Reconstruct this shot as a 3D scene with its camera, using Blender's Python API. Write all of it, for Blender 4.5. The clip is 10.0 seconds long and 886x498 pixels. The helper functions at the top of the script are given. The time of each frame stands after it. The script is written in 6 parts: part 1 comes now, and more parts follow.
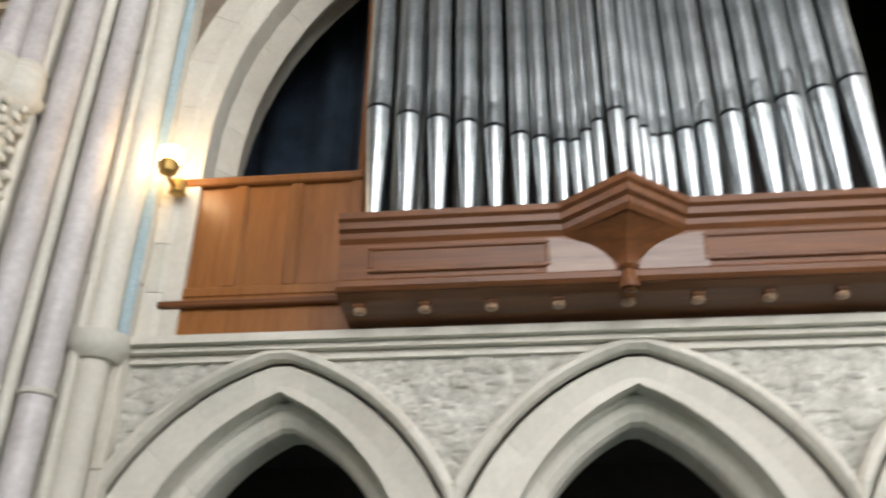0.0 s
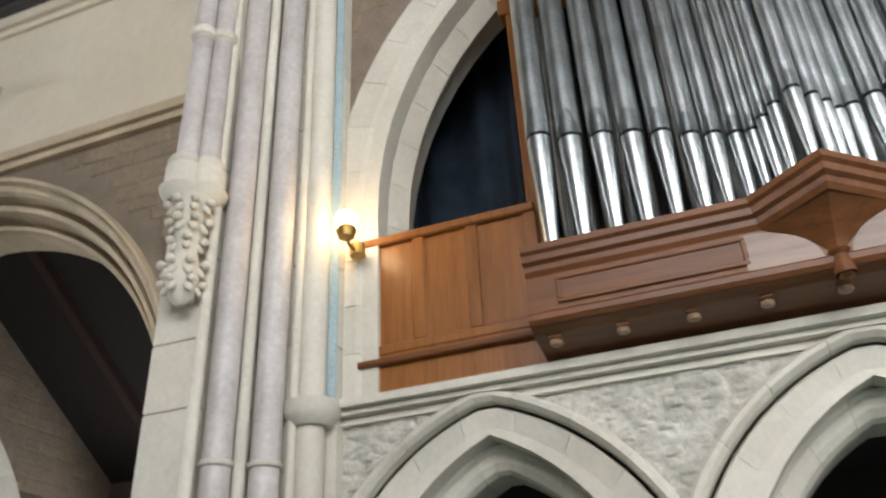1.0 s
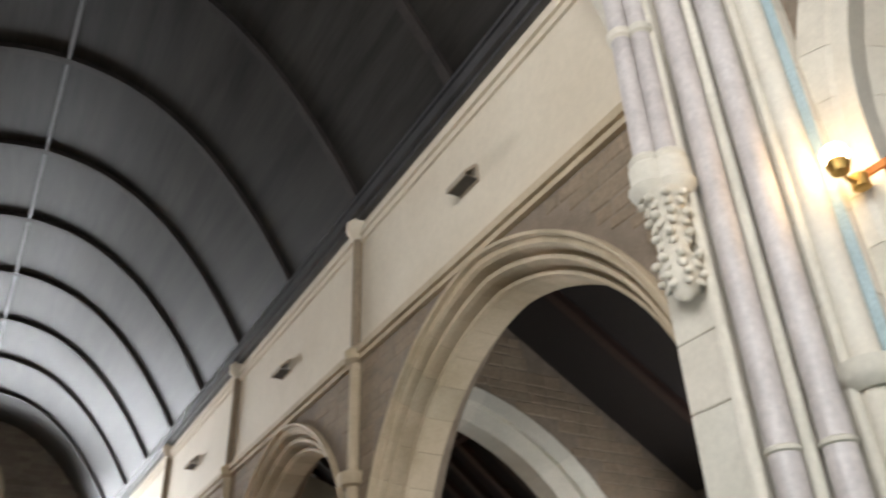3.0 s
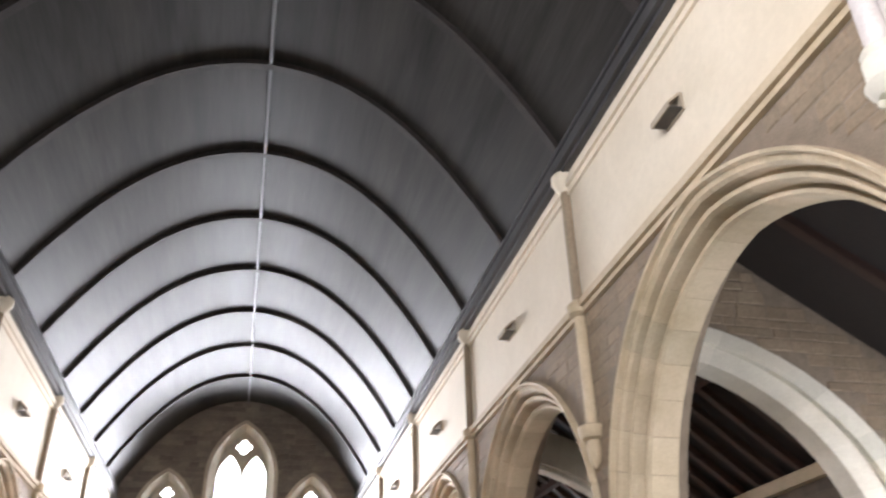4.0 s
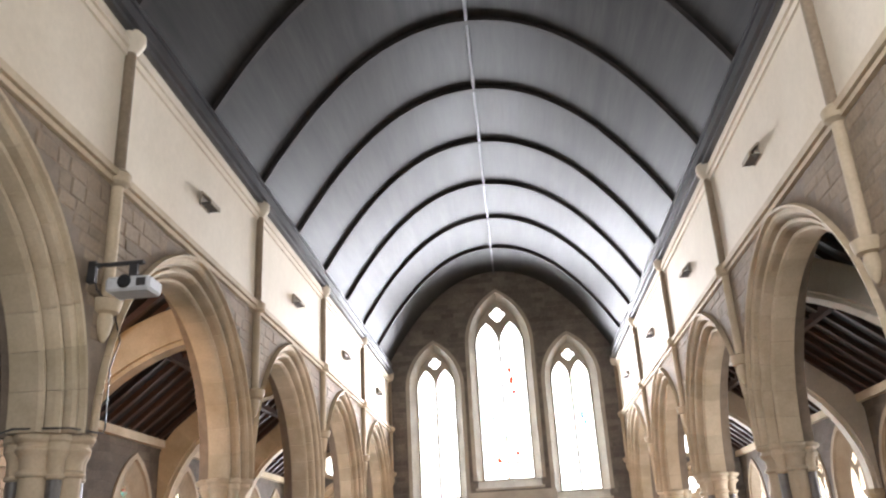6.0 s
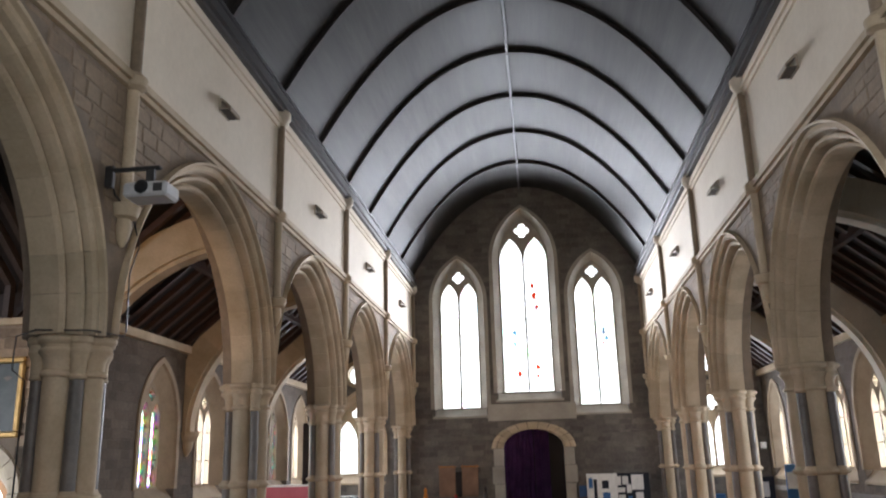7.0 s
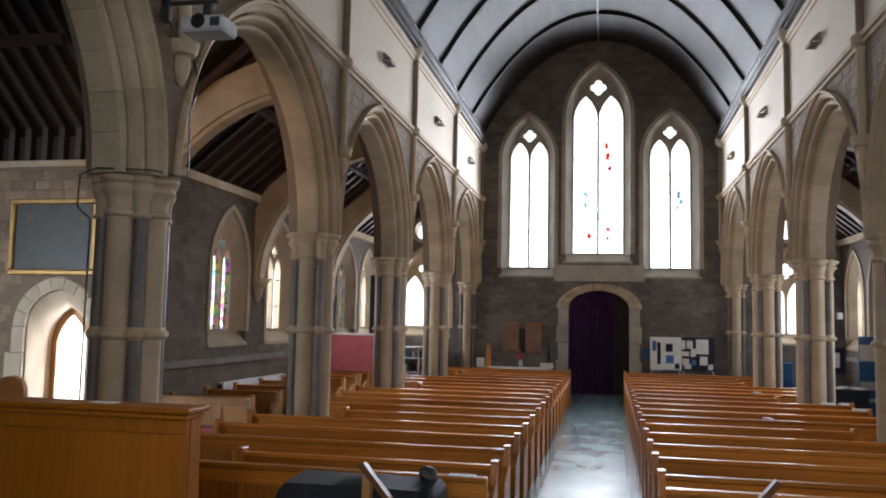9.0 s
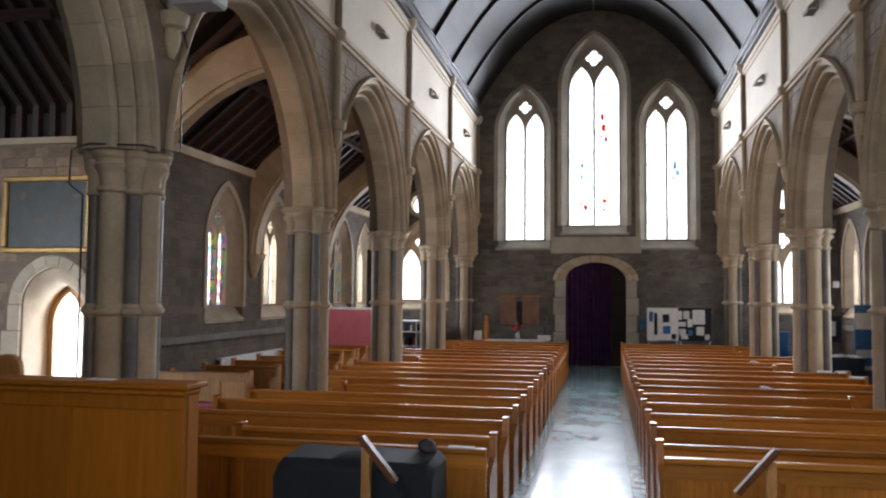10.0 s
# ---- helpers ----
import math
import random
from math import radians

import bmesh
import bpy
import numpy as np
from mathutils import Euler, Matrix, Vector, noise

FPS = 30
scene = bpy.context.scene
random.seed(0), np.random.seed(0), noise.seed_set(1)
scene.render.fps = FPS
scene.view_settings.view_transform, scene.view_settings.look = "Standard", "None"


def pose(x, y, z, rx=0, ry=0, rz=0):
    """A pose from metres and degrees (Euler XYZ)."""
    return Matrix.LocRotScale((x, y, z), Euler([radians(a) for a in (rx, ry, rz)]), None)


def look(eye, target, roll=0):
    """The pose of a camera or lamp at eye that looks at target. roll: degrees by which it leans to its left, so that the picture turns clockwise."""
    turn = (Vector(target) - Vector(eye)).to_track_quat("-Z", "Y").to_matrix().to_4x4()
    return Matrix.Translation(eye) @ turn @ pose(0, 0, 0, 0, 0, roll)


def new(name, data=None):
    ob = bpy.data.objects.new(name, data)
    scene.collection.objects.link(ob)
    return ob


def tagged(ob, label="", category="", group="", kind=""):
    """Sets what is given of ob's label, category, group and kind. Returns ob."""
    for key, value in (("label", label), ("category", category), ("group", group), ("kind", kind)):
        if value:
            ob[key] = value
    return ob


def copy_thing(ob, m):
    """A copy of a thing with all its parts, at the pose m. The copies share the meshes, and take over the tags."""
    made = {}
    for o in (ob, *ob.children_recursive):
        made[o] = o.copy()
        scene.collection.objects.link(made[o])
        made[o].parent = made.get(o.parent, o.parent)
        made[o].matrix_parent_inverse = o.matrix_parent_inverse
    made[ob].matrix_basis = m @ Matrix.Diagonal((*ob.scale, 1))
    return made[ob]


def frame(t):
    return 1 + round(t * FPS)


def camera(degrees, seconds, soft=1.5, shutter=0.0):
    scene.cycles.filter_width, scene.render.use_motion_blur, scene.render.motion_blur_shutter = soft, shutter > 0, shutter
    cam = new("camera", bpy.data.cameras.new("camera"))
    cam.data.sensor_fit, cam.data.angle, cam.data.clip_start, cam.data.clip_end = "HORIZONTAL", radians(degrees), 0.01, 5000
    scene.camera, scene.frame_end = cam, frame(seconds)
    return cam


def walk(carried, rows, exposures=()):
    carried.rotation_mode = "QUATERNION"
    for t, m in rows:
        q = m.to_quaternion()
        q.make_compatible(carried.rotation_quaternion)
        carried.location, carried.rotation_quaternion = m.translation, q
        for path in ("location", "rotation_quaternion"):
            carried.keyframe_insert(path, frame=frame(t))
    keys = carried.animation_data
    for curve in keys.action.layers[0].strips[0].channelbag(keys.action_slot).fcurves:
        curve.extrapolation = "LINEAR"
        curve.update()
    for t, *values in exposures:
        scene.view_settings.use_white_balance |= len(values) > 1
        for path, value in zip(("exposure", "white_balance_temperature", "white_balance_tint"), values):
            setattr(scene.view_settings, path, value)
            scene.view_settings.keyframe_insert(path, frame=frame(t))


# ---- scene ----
cam = camera(57.2, 10.0, 2.0, 0.4)
PATH = [
    (0, (0.044, -1.981, 2.273), (1.806, -1.763, 3.193), 0.8),
    (0.5, (0.028, -1.904, 2.282), (1.751, -1.402, 3.164), -1.0),
    (1, (0.054, -1.835, 2.292), (1.687, -1.257, 3.29), -2.9),
    (1.5, (0.103, -1.815, 2.31), (1.608, -1.07, 3.397), -4.5),
    (2, (0.144, -1.775, 2.302), (1.482, -0.798, 3.422), -5.5),
    (2.5, (0.188, -1.798, 2.287), (1.307, -0.55, 3.379), -3.6),
    (4, (0.269, -1.662, 2.326), (0.681, 0.031, 3.308), -1.5),
    (4.5, (0.249, -1.564, 2.321), (0.49, 0.195, 3.243), -1.2),
    (5, (0.222, -1.485, 2.306), (0.354, 0.314, 3.17), -2.5),
    (5.5, (0.237, -1.451, 2.291), (0.274, 0.388, 3.075), -2.6),
    (6, (0.254, -1.399, 2.265), (0.117, 0.467, 2.972), -3.2),
    (7.5, (0.342, -1.166, 2.252), (0.105, 0.781, 2.644), -1.3),
    (8, (0.312, -1.045, 2.247), (0.023, 0.916, 2.508), -0.9),
    (8.5, (0.299, -0.948, 2.225), (-0.094, 1.004, 2.407), 0.2),
    (9, (0.305, -0.886, 2.223), (-0.092, 1.067, 2.399), 1.2),
    (9.5, (0.301, -0.854, 2.217), (-0.021, 1.113, 2.379), 0.3),
    (10, (0.294, -0.84, 2.215), (-0.094, 1.119, 2.327), 0.5),
]
walk(cam, [(t, look(eye, target, roll)) for t, eye, target, roll in PATH],
     exposures=[(0.0, -0.3, 6450, 12), (1.0, -0.4, 6450, 11), (2.5, -0.4, 6600, 10), (4.0, 0.6, 6450, 17), (5.0, 0.72, 6450, 17), (6.0, 0.5, 6450, 16), (7.3, -0.75, 6200, 15), (8.5, -0.88, 6200, 15), (10.0, -0.88, 6200, 15)])

# ---- light ----
def sky_world():
    world = bpy.data.worlds.new("world")
    scene.world = world
    world.use_nodes = True
    wn = world.node_tree.nodes
    sky = wn.new("ShaderNodeTexSky")
    sky.sky_type = "NISHITA"
    sky.sun_disc = False
    sky.sun_elevation, sky.sun_rotation = radians(50), radians(250)
    wn["Background"].inputs[1].default_value = 0.12
    world.node_tree.links.new(sky.outputs[0], wn["Background"].inputs[0])


sky_world()

DAY = (0.93, 0.98, 1.03)
GLARE = 9.0


def window_light(name, place, target, wide, high, radiance=GLARE, colour=DAY, spread=180):
    """Daylight standing in a window's opening, shining inwards."""
    d = bpy.data.lights.new(name, "AREA")
    d.shape, d.size, d.size_y, d.color = "RECTANGLE", wide, high, colour
    d.energy = radiance * math.pi * wide * high
    d.spread = radians(spread)
    ob = new(name, d)
    ob.matrix_world = look(place, target)
    return ob


YW = 25.2          # west wall
W = 4.14           # centre of the arcades
FACE = 3.75        # nave face of the arcade walls
PY = [6.1, 10.94, 15.58, 20.25]
ENDS = [0.9, *PY, YW]
CAP, STR, COR = 3.5, 6.2, 8.0
AW = 7.15          # aisle walls
OX = 4.2           # chancel wall
OC = -2.50         # middle of the organ chamber
OM = -2.45         # middle of the organ front

for x, z0, z1, w in ((-2.22, 3.97, 8.75, 1.3), (0, 4.43, 10.4, 1.65), (2.25, 3.97, 8.75, 1.3)):
    window_light("west_daylight", (x, YW + 0.3, (z0 + z1) / 2), (x, 0, (z0 + z1) / 2 - 2), w, z1 - z0, 24, DAY, 110)
for s in (-1, 1):
    window_light("aisle_end_daylight", (s * 5.65, YW + 0.12, 3.0), (s * 5.65, 0, 2.0), 1.3, 2.4, 22, DAY, 140)
    window_light("round_daylight", (s * 5.65, YW + 0.5, 5.2), (s * 5.65, 0, 4.0), 0.5, 0.5, 14)
    for y in ((12.2, 14.3, 16.9, 19.0, 23.9) if s > 0 else (16.9, 19.0, 23.9)):
        window_light("aisle_daylight", (s * (AW + 0.5), y, 2.95), (0, y, 1.5), 0.85, 2.3, 26, DAY, 140)
# the chancel's own windows, behind the camera
window_light("east_daylight", (0, -8.9, 5.2), (0, 0, 3.5), 3.2, 5.0, 7.5)
for y in (-1.3, -3.7, -6.1):
    window_light("chancel_daylight", (-4.3, y, 6.8), (0, y, 5.4), 1.8, 3.8, 11)
spot = bpy.data.lights.new("capital_spot", "SPOT")
spot.energy, spot.color, spot.spot_size, spot.spot_blend, spot.shadow_soft_size = 480, (1.0, 0.62, 0.30), radians(62), 0.8, 0.06
new("capital_spot", spot).matrix_world = look((-4.55, 5.85, 3.72), (-5.7, 10.9, 5.0))
window_light("doorway_daylight", (-8.22, 11.4, 1.2), (-7.4, 6, 0.9), 0.55, 1.8, 40)
# added fill lamp for the wall with the doorway; no window stands behind it
window_light("transept_daylight", (-11.6, 4.0, 2.8), (-8.0, 10.3, 1.8), 2.0, 2.6, 11, DAY, 80)
# fill lamp added to brighten the half arch, set in an unseen window
window_light("north_chapel_daylight", (9.05, 3.6, 3.0), (5.4, 5.6, 4.2), 0.9, 2.0, 60)


# ---- materials ----
def shader(name, rough, metal=0.0):
    m = bpy.data.materials.new(name)
    m.use_nodes = True
    t = m.node_tree
    b = t.nodes["Principled BSDF"]
    b.inputs["Roughness"].default_value = rough
    b.inputs["Metallic"].default_value = metal
    return m, t, b


def coords(t, scale=(1, 1, 1)):
    c = t.nodes.new("ShaderNodeTexCoord")
    mp = t.nodes.new("ShaderNodeMapping")
    mp.inputs["Scale"].default_value = scale
    t.links.new(c.outputs["Object"], mp.inputs["Vector"])
    return mp.outputs[0]


def noise_tex(t, vec, scale, detail=6, rough=0.6):
    n = t.nodes.new("ShaderNodeTexNoise")
    n.inputs["Scale"].default_value, n.inputs["Detail"].default_value, n.inputs["Roughness"].default_value = scale, detail, rough
    t.links.new(vec, n.inputs["Vector"])
    return n.outputs["Fac"]


def ramp(t, fac, stops):
    r = t.nodes.new("ShaderNodeValToRGB")
    e = r.color_ramp.elements
    while len(e) < len(stops):
        e.new(0.5)
    for el, (p, c) in zip(e, stops):
        el.position, el.color = p, (*c, 1)
    t.links.new(fac, r.inputs["Fac"])
    return r.outputs["Color"]


def blend(t, a, b, fac=0.5, mode="MULTIPLY"):
    n = t.nodes.new("ShaderNodeMix")
    n.data_type, n.blend_type = "RGBA", mode
    n.inputs[0].default_value = fac
    t.links.new(a, n.inputs[6])
    t.links.new(b, n.inputs[7])
    return n.outputs[2]


def bump(t, b, height, strength, distance=0.02):
    n = t.nodes.new("ShaderNodeBump")
    n.inputs["Strength"].default_value, n.inputs["Distance"].default_value = strength, distance
    t.links.new(height, n.inputs["Height"])
    t.links.new(n.outputs[0], b.inputs["Normal"])


def rnd(t, kind):
    if kind == "object":
        return t.nodes.new("ShaderNodeObjectInfo").outputs["Random"]
    return t.nodes.new("ShaderNodeNewGeometry").outputs["Random Per Island"]


def grain(name, dark, light, scale=3.0, fine=40.0, rough=0.85, relief=0.25, vary="", spread=0.25, metal=0.0, stretch=(1, 1, 1), fleck=0.7):
    """A mottled surface: broad stains, fine grain, relief, and a tone of its own for every piece."""
    m, t, b = shader(name, rough, metal)
    v = coords(t, stretch)
    big, small = noise_tex(t, v, scale), noise_tex(t, v, fine, 4)
    col = ramp(t, big, [(0.3, dark), (0.7, light)])
    col = blend(t, col, ramp(t, small, [(0.25, (0.68, 0.68, 0.68)), (0.75, (1.15, 1.15, 1.15))]), fleck)
    if vary:
        lo = 1 - spread
        col = blend(t, col, ramp(t, rnd(t, vary), [(0.0, (lo, lo, lo * 0.98)), (0.5, (1, 0.97, 0.94)), (1.0, (1 + spread, 1 + spread * 0.9, 1 + spread * 0.7))]), 1.0)
    t.links.new(col, b.inputs["Base Color"])
    r = t.nodes.new("ShaderNodeMapRange")
    r.inputs["To Min"].default_value, r.inputs["To Max"].default_value = rough - 0.1, min(1, rough + 0.1)
    t.links.new(big, r.inputs["Value"])
    t.links.new(r.outputs[0], b.inputs["Roughness"])
    bump(t, b, small, relief, 0.01)
    return m


def coursed(name, dark, light, mortar, wide, high, axes):
    """Coursed rubble for walls far from the camera; axes swaps the coordinates so that rows lie level."""
    m, t, b = shader(name, 0.9)
    c = t.nodes.new("ShaderNodeTexCoord")
    sep = t.nodes.new("ShaderNodeSeparateXYZ")
    com = t.nodes.new("ShaderNodeCombineXYZ")
    t.links.new(c.outputs["Object"], sep.inputs[0])
    t.links.new(sep.outputs[axes[0]], com.inputs[0])
    t.links.new(sep.outputs[axes[1]], com.inputs[1])
    warp = t.nodes.new("ShaderNodeTexNoise")
    warp.inputs["Scale"].default_value = 2.5
    t.links.new(com.outputs[0], warp.inputs["Vector"])
    add = t.nodes.new("ShaderNodeVectorMath")
    add.operation = "MULTIPLY_ADD"
    t.links.new(warp.outputs["Color"], add.inputs[0])
    add.inputs[1].default_value = (0.12, 0.12, 0)
    t.links.new(com.outputs[0], add.inputs[2])
    br = t.nodes.new("ShaderNodeTexBrick")
    br.inputs["Scale"].default_value = 1.0
    br.inputs["Brick Width"].default_value, br.inputs["Row Height"].default_value = wide, high
    br.inputs["Mortar Size"].default_value, br.inputs["Mortar Smooth"].default_value = 0.012, 0.4
    br.offset, br.squash, br.squash_frequency = 0.37, 0.7, 3
    br.inputs["Color1"].default_value, br.inputs["Color2"].default_value, br.inputs["Mortar"].default_value = (*dark, 1), (*light, 1), (*mortar, 1)
    t.links.new(add.outputs[0], br.inputs["Vector"])
    v = coords(t)
    col = blend(t, br.outputs["Color"], ramp(t, noise_tex(t, v, 1.2), [(0.3, (0.6, 0.6, 0.6)), (0.7, (1.25, 1.2, 1.15))]), 0.8)
    fine = noise_tex(t, v, 22, 5)
    col = blend(t, col, ramp(t, fine, [(0.3, (0.7, 0.7, 0.7)), (0.7, (1.2, 1.2, 1.2))]), 0.7)
    t.links.new(col, b.inputs["Base Color"])
    mixh = t.nodes.new("ShaderNodeMath")
    mixh.operation = "MULTIPLY_ADD"
    t.links.new(br.outputs["Fac"], mixh.inputs[0])
    mixh.inputs[1].default_value = -1.0
    t.links.new(fine, mixh.inputs[2])
    bump(t, b, mixh.outputs[0], 0.6, 0.02)
    return m


def wood(name, dark, light, along, rough=0.4, vary="object", spread=0.22, fleck=0.7):
    """Oak or pine with its grain along one axis (0, 1 or 2)."""
    st = [14, 14, 14]
    st[along] = 0.9
    return grain(name, dark, light, 1.6, 7.0, rough, 0.12, vary, spread, 0.0, tuple(st), fleck)


def glow(name, colour, strength):
    m, t, b = shader(name, 0.5)
    b.inputs["Base Color"].default_value = (*colour, 1)
    b.inputs["Emission Color"].default_value = (*colour, 1)
    b.inputs["Emission Strength"].default_value = strength
    return m


def leaded(name, stained):
    """Thin window glass that lets the daylight through, clear quarries or coloured pieces."""
    m, t, b = shader(name, 0.15)
    tr = t.nodes.new("ShaderNodeBsdfTransparent")
    gl = t.nodes.new("ShaderNodeBsdfGlossy")
    gl.inputs["Roughness"].default_value = 0.15
    v = coords(t)
    vo = t.nodes.new("ShaderNodeTexVoronoi")
    vo.inputs["Scale"].default_value = 10.0
    t.links.new(v, vo.inputs["Vector"])
    hs = t.nodes.new("ShaderNodeHueSaturation")
    hs.inputs["Saturation"].default_value, hs.inputs["Value"].default_value = 0.75, 1.35
    t.links.new(vo.outputs["Color"], hs.inputs["Color"])
    big = noise_tex(t, v, 1.3, 2)
    keep = ramp(t, big, [(0.5, (0, 0, 0)), (0.62, (stained, stained, stained))] if stained < 0.5 else [(0.0, (stained, stained, stained)), (0.3, (stained, stained, stained))])
    mix = t.nodes.new("ShaderNodeMix")
    mix.data_type = "RGBA"
    t.links.new(keep, mix.inputs[0])
    mix.inputs[6].default_value = (0.93, 0.95, 0.94, 1)
    t.links.new(hs.outputs[0], mix.inputs[7])
    t.links.new(mix.outputs[2], tr.inputs["Color"])
    ms = t.nodes.new("ShaderNodeMixShader")
    ms.inputs[0].default_value = 0.06
    t.links.new(tr.outputs[0], ms.inputs[1])
    t.links.new(gl.outputs[0], ms.inputs[2])
    t.links.new(ms.outputs[0], t.nodes["Material Output"].inputs["Surface"])
    return m


M_STONE = grain("limestone", (0.40, 0.32, 0.21), (0.56, 0.46, 0.335), 1.6, 30, 0.85, 0.15, "object", 0.10, fleck=0.35)
M_GREY_STONE = grain("grey_limestone", (0.30, 0.275, 0.235), (0.43, 0.40, 0.345), 1.8, 45, 0.85, 0.2, "object", 0.08, fleck=0.4)
M_WHITE_STONE = grain("pale_limestone", (0.52, 0.485, 0.41), (0.68, 0.64, 0.555), 1.6, 30, 0.8, 0.14, "object", 0.07, fleck=0.3)
M_MARBLE = grain("grey_marble", (0.10, 0.089, 0.079), (0.20, 0.18, 0.16), 2.5, 20, 0.45, 0.06, "object", 0.14, fleck=0.4)
M_PURPLE_MARBLE = grain("purbeck_marble", (0.40, 0.37, 0.36), (0.57, 0.535, 0.52), 3.0, 24, 0.45, 0.06, "object", 0.12, fleck=0.4)
M_RUBBLE = grain("rubble_stone", (0.20, 0.15, 0.103), (0.31, 0.24, 0.168), 1.6, 20, 0.92, 0.5, "object", 0.10)
M_RUBBLE_ISLE = grain("rubble_stone_mass", (0.20, 0.15, 0.103), (0.31, 0.24, 0.168), 1.6, 20, 0.92, 0.5, "island", 0.10)
M_MORTAR = grain("lime_mortar", (0.19, 0.145, 0.105), (0.27, 0.21, 0.155), 5, 60, 0.95, 0.5)
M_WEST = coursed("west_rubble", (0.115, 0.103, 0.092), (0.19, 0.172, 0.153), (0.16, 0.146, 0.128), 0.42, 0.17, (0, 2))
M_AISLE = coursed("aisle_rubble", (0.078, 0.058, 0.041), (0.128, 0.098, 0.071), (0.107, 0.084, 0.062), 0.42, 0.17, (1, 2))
M_FLINT = grain("knapped_rubble", (0.34, 0.315, 0.26), (0.66, 0.63, 0.55), 9, 40, 0.85, 0.6)
M_PLASTER = grain("cream_plaster", (0.60, 0.515, 0.395), (0.70, 0.62, 0.50), 0.7, 14, 0.8, 0.04, fleck=0.2)
M_VAULT = grain("grey_vault_boarding", (0.0145, 0.0130, 0.0120), (0.042, 0.039, 0.0355), 1.1, 7, 0.55, 0.10, "object", 0.06, 0.0, (2.6, 0.22, 2.6))
M_VAULT.node_tree.nodes["Principled BSDF"].inputs["Specular IOR Level"].default_value = 0.10
M_RIB = grain("dark_stained_timber", (0.018, 0.015, 0.014), (0.045, 0.036, 0.032), 3, 25, 0.7, 0.2)
M_RIB.node_tree.nodes["Principled BSDF"].inputs["Specular IOR Level"].default_value = 0.2
M_RAFTER = wood("red_brown_rafter", (0.030, 0.014, 0.010), (0.065, 0.030, 0.021), 0, 0.6)
M_BOARD = wood("dark_roof_board", (0.010, 0.007, 0.006), (0.022, 0.015, 0.013), 0, 0.75)
M_PEW = wood("varnished_oak", (0.38, 0.135, 0.014), (0.57, 0.225, 0.030), 0, 0.38)
M_PEW_END = wood("varnished_oak_upright", (0.36, 0.125, 0.014), (0.55, 0.215, 0.030), 2, 0.36)
for m in (M_PEW, M_PEW_END):
    m.node_tree.nodes["Principled BSDF"].inputs["Specular IOR Level"].default_value = 0.32
M_PINE = wood("honey_pine", (0.42, 0.20, 0.06), (0.58, 0.31, 0.11), 2, 0.4)
M_GOLD_OAK = wood("golden_oak", (0.37, 0.120, 0.005), (0.46, 0.158, 0.009), 2, 0.5, "object", 0.08, 0.3)
M_GOLD_OAK.node_tree.nodes["Principled BSDF"].inputs["Specular IOR Level"].default_value = 0.25
M_ORGAN = wood("organ_oak", (0.105, 0.037, 0.011), (0.19, 0.070, 0.022), 1, 0.42, "object", 0.07)
M_ORGAN.node_tree.nodes["Principled BSDF"].inputs["Specular IOR Level"].default_value = 0.35
# upright-grained organ oak, lightened so its colour holds the lamp's warm glow
M_ORGAN_LIT = wood("organ_oak_warm_lit", (0.205, 0.074, 0.017), (0.30, 0.118, 0.031), 2, 0.34, "object", 0.15)
M_PIPE = grain("spotted_pipe_metal", (0.44, 0.475, 0.49), (0.68, 0.715, 0.73), 5, 60, 0.34, 0.02, "object", 0.10, 1.0)
# near-black, for painted shade in the pipe mouths and for the dark lens
M_SLOT = grain("black_slot", (0.006, 0.006, 0.007), (0.012, 0.012, 0.013), 5, 50, 0.8)
M_PLATE = grain("grey_moulded_timber", (0.045, 0.043, 0.044), (0.085, 0.082, 0.083), 2, 25, 0.38, 0.08)
M_HOOD = grain("tan_hood", (0.30, 0.24, 0.175), (0.42, 0.345, 0.26), 3, 30, 0.8, 0.1)
M_REVEAL = grain("brown_reveal_stone", (0.25, 0.19, 0.125), (0.38, 0.30, 0.21), 2, 30, 0.88, 0.2, "object", 0.10, fleck=0.4)
M_DADO = grain("dark_string_stone", (0.12, 0.105, 0.09), (0.20, 0.178, 0.152), 3, 30, 0.9, 0.2)
M_CREAM = grain("cream_door_stone", (0.52, 0.44, 0.32), (0.68, 0.59, 0.45), 2.0, 30, 0.82, 0.14, "object", 0.07, fleck=0.3)
M_FLOOR = grain("blue_grey_floor", (0.055, 0.125, 0.135), (0.085, 0.165, 0.175), 7, 40, 0.24, 0.008, "object", 0.10)
# near-black: the shade of deep recesses is put into the colour
M_SHADE = grain("shadowed_plaster", (0.03, 0.022, 0.02), (0.05, 0.04, 0.035), 1, 20, 0.9)
M_GLASS = leaded("clear_leaded_glass", 0.25)
M_STAINED = leaded("stained_glass", 0.68)
M_LEAD = grain("window_lead", (0.03, 0.03, 0.032), (0.06, 0.06, 0.06), 8, 60, 0.6)
# the cloth's own purple, raised so that it also carries lens flare
M_PURPLE = grain("purple_curtain", (0.06, 0.02, 0.085), (0.12, 0.042, 0.165), 3, 120, 0.95, 0.3)
M_BLUE_CLOTH = grain("blue_curtain", (0.025, 0.038, 0.06), (0.06, 0.085, 0.12), 3, 120, 0.95, 0.3)
M_BLACK_CLOTH = grain("black_cloth", (0.006, 0.008, 0.013), (0.013, 0.017, 0.026), 4, 160, 0.7, 0.3)
M_PINK = grain("pink_felt", (0.50, 0.12, 0.15), (0.60, 0.17, 0.20), 3, 150, 0.95, 0.2)
M_WHITE = grain("white_paint", (0.72, 0.72, 0.70), (0.84, 0.84, 0.82), 3, 60, 0.5, 0.05)
M_PAPER = grain("paper", (0.68, 0.68, 0.66), (0.82, 0.82, 0.80), 6, 60, 0.8, 0.03, "object", 0.12)
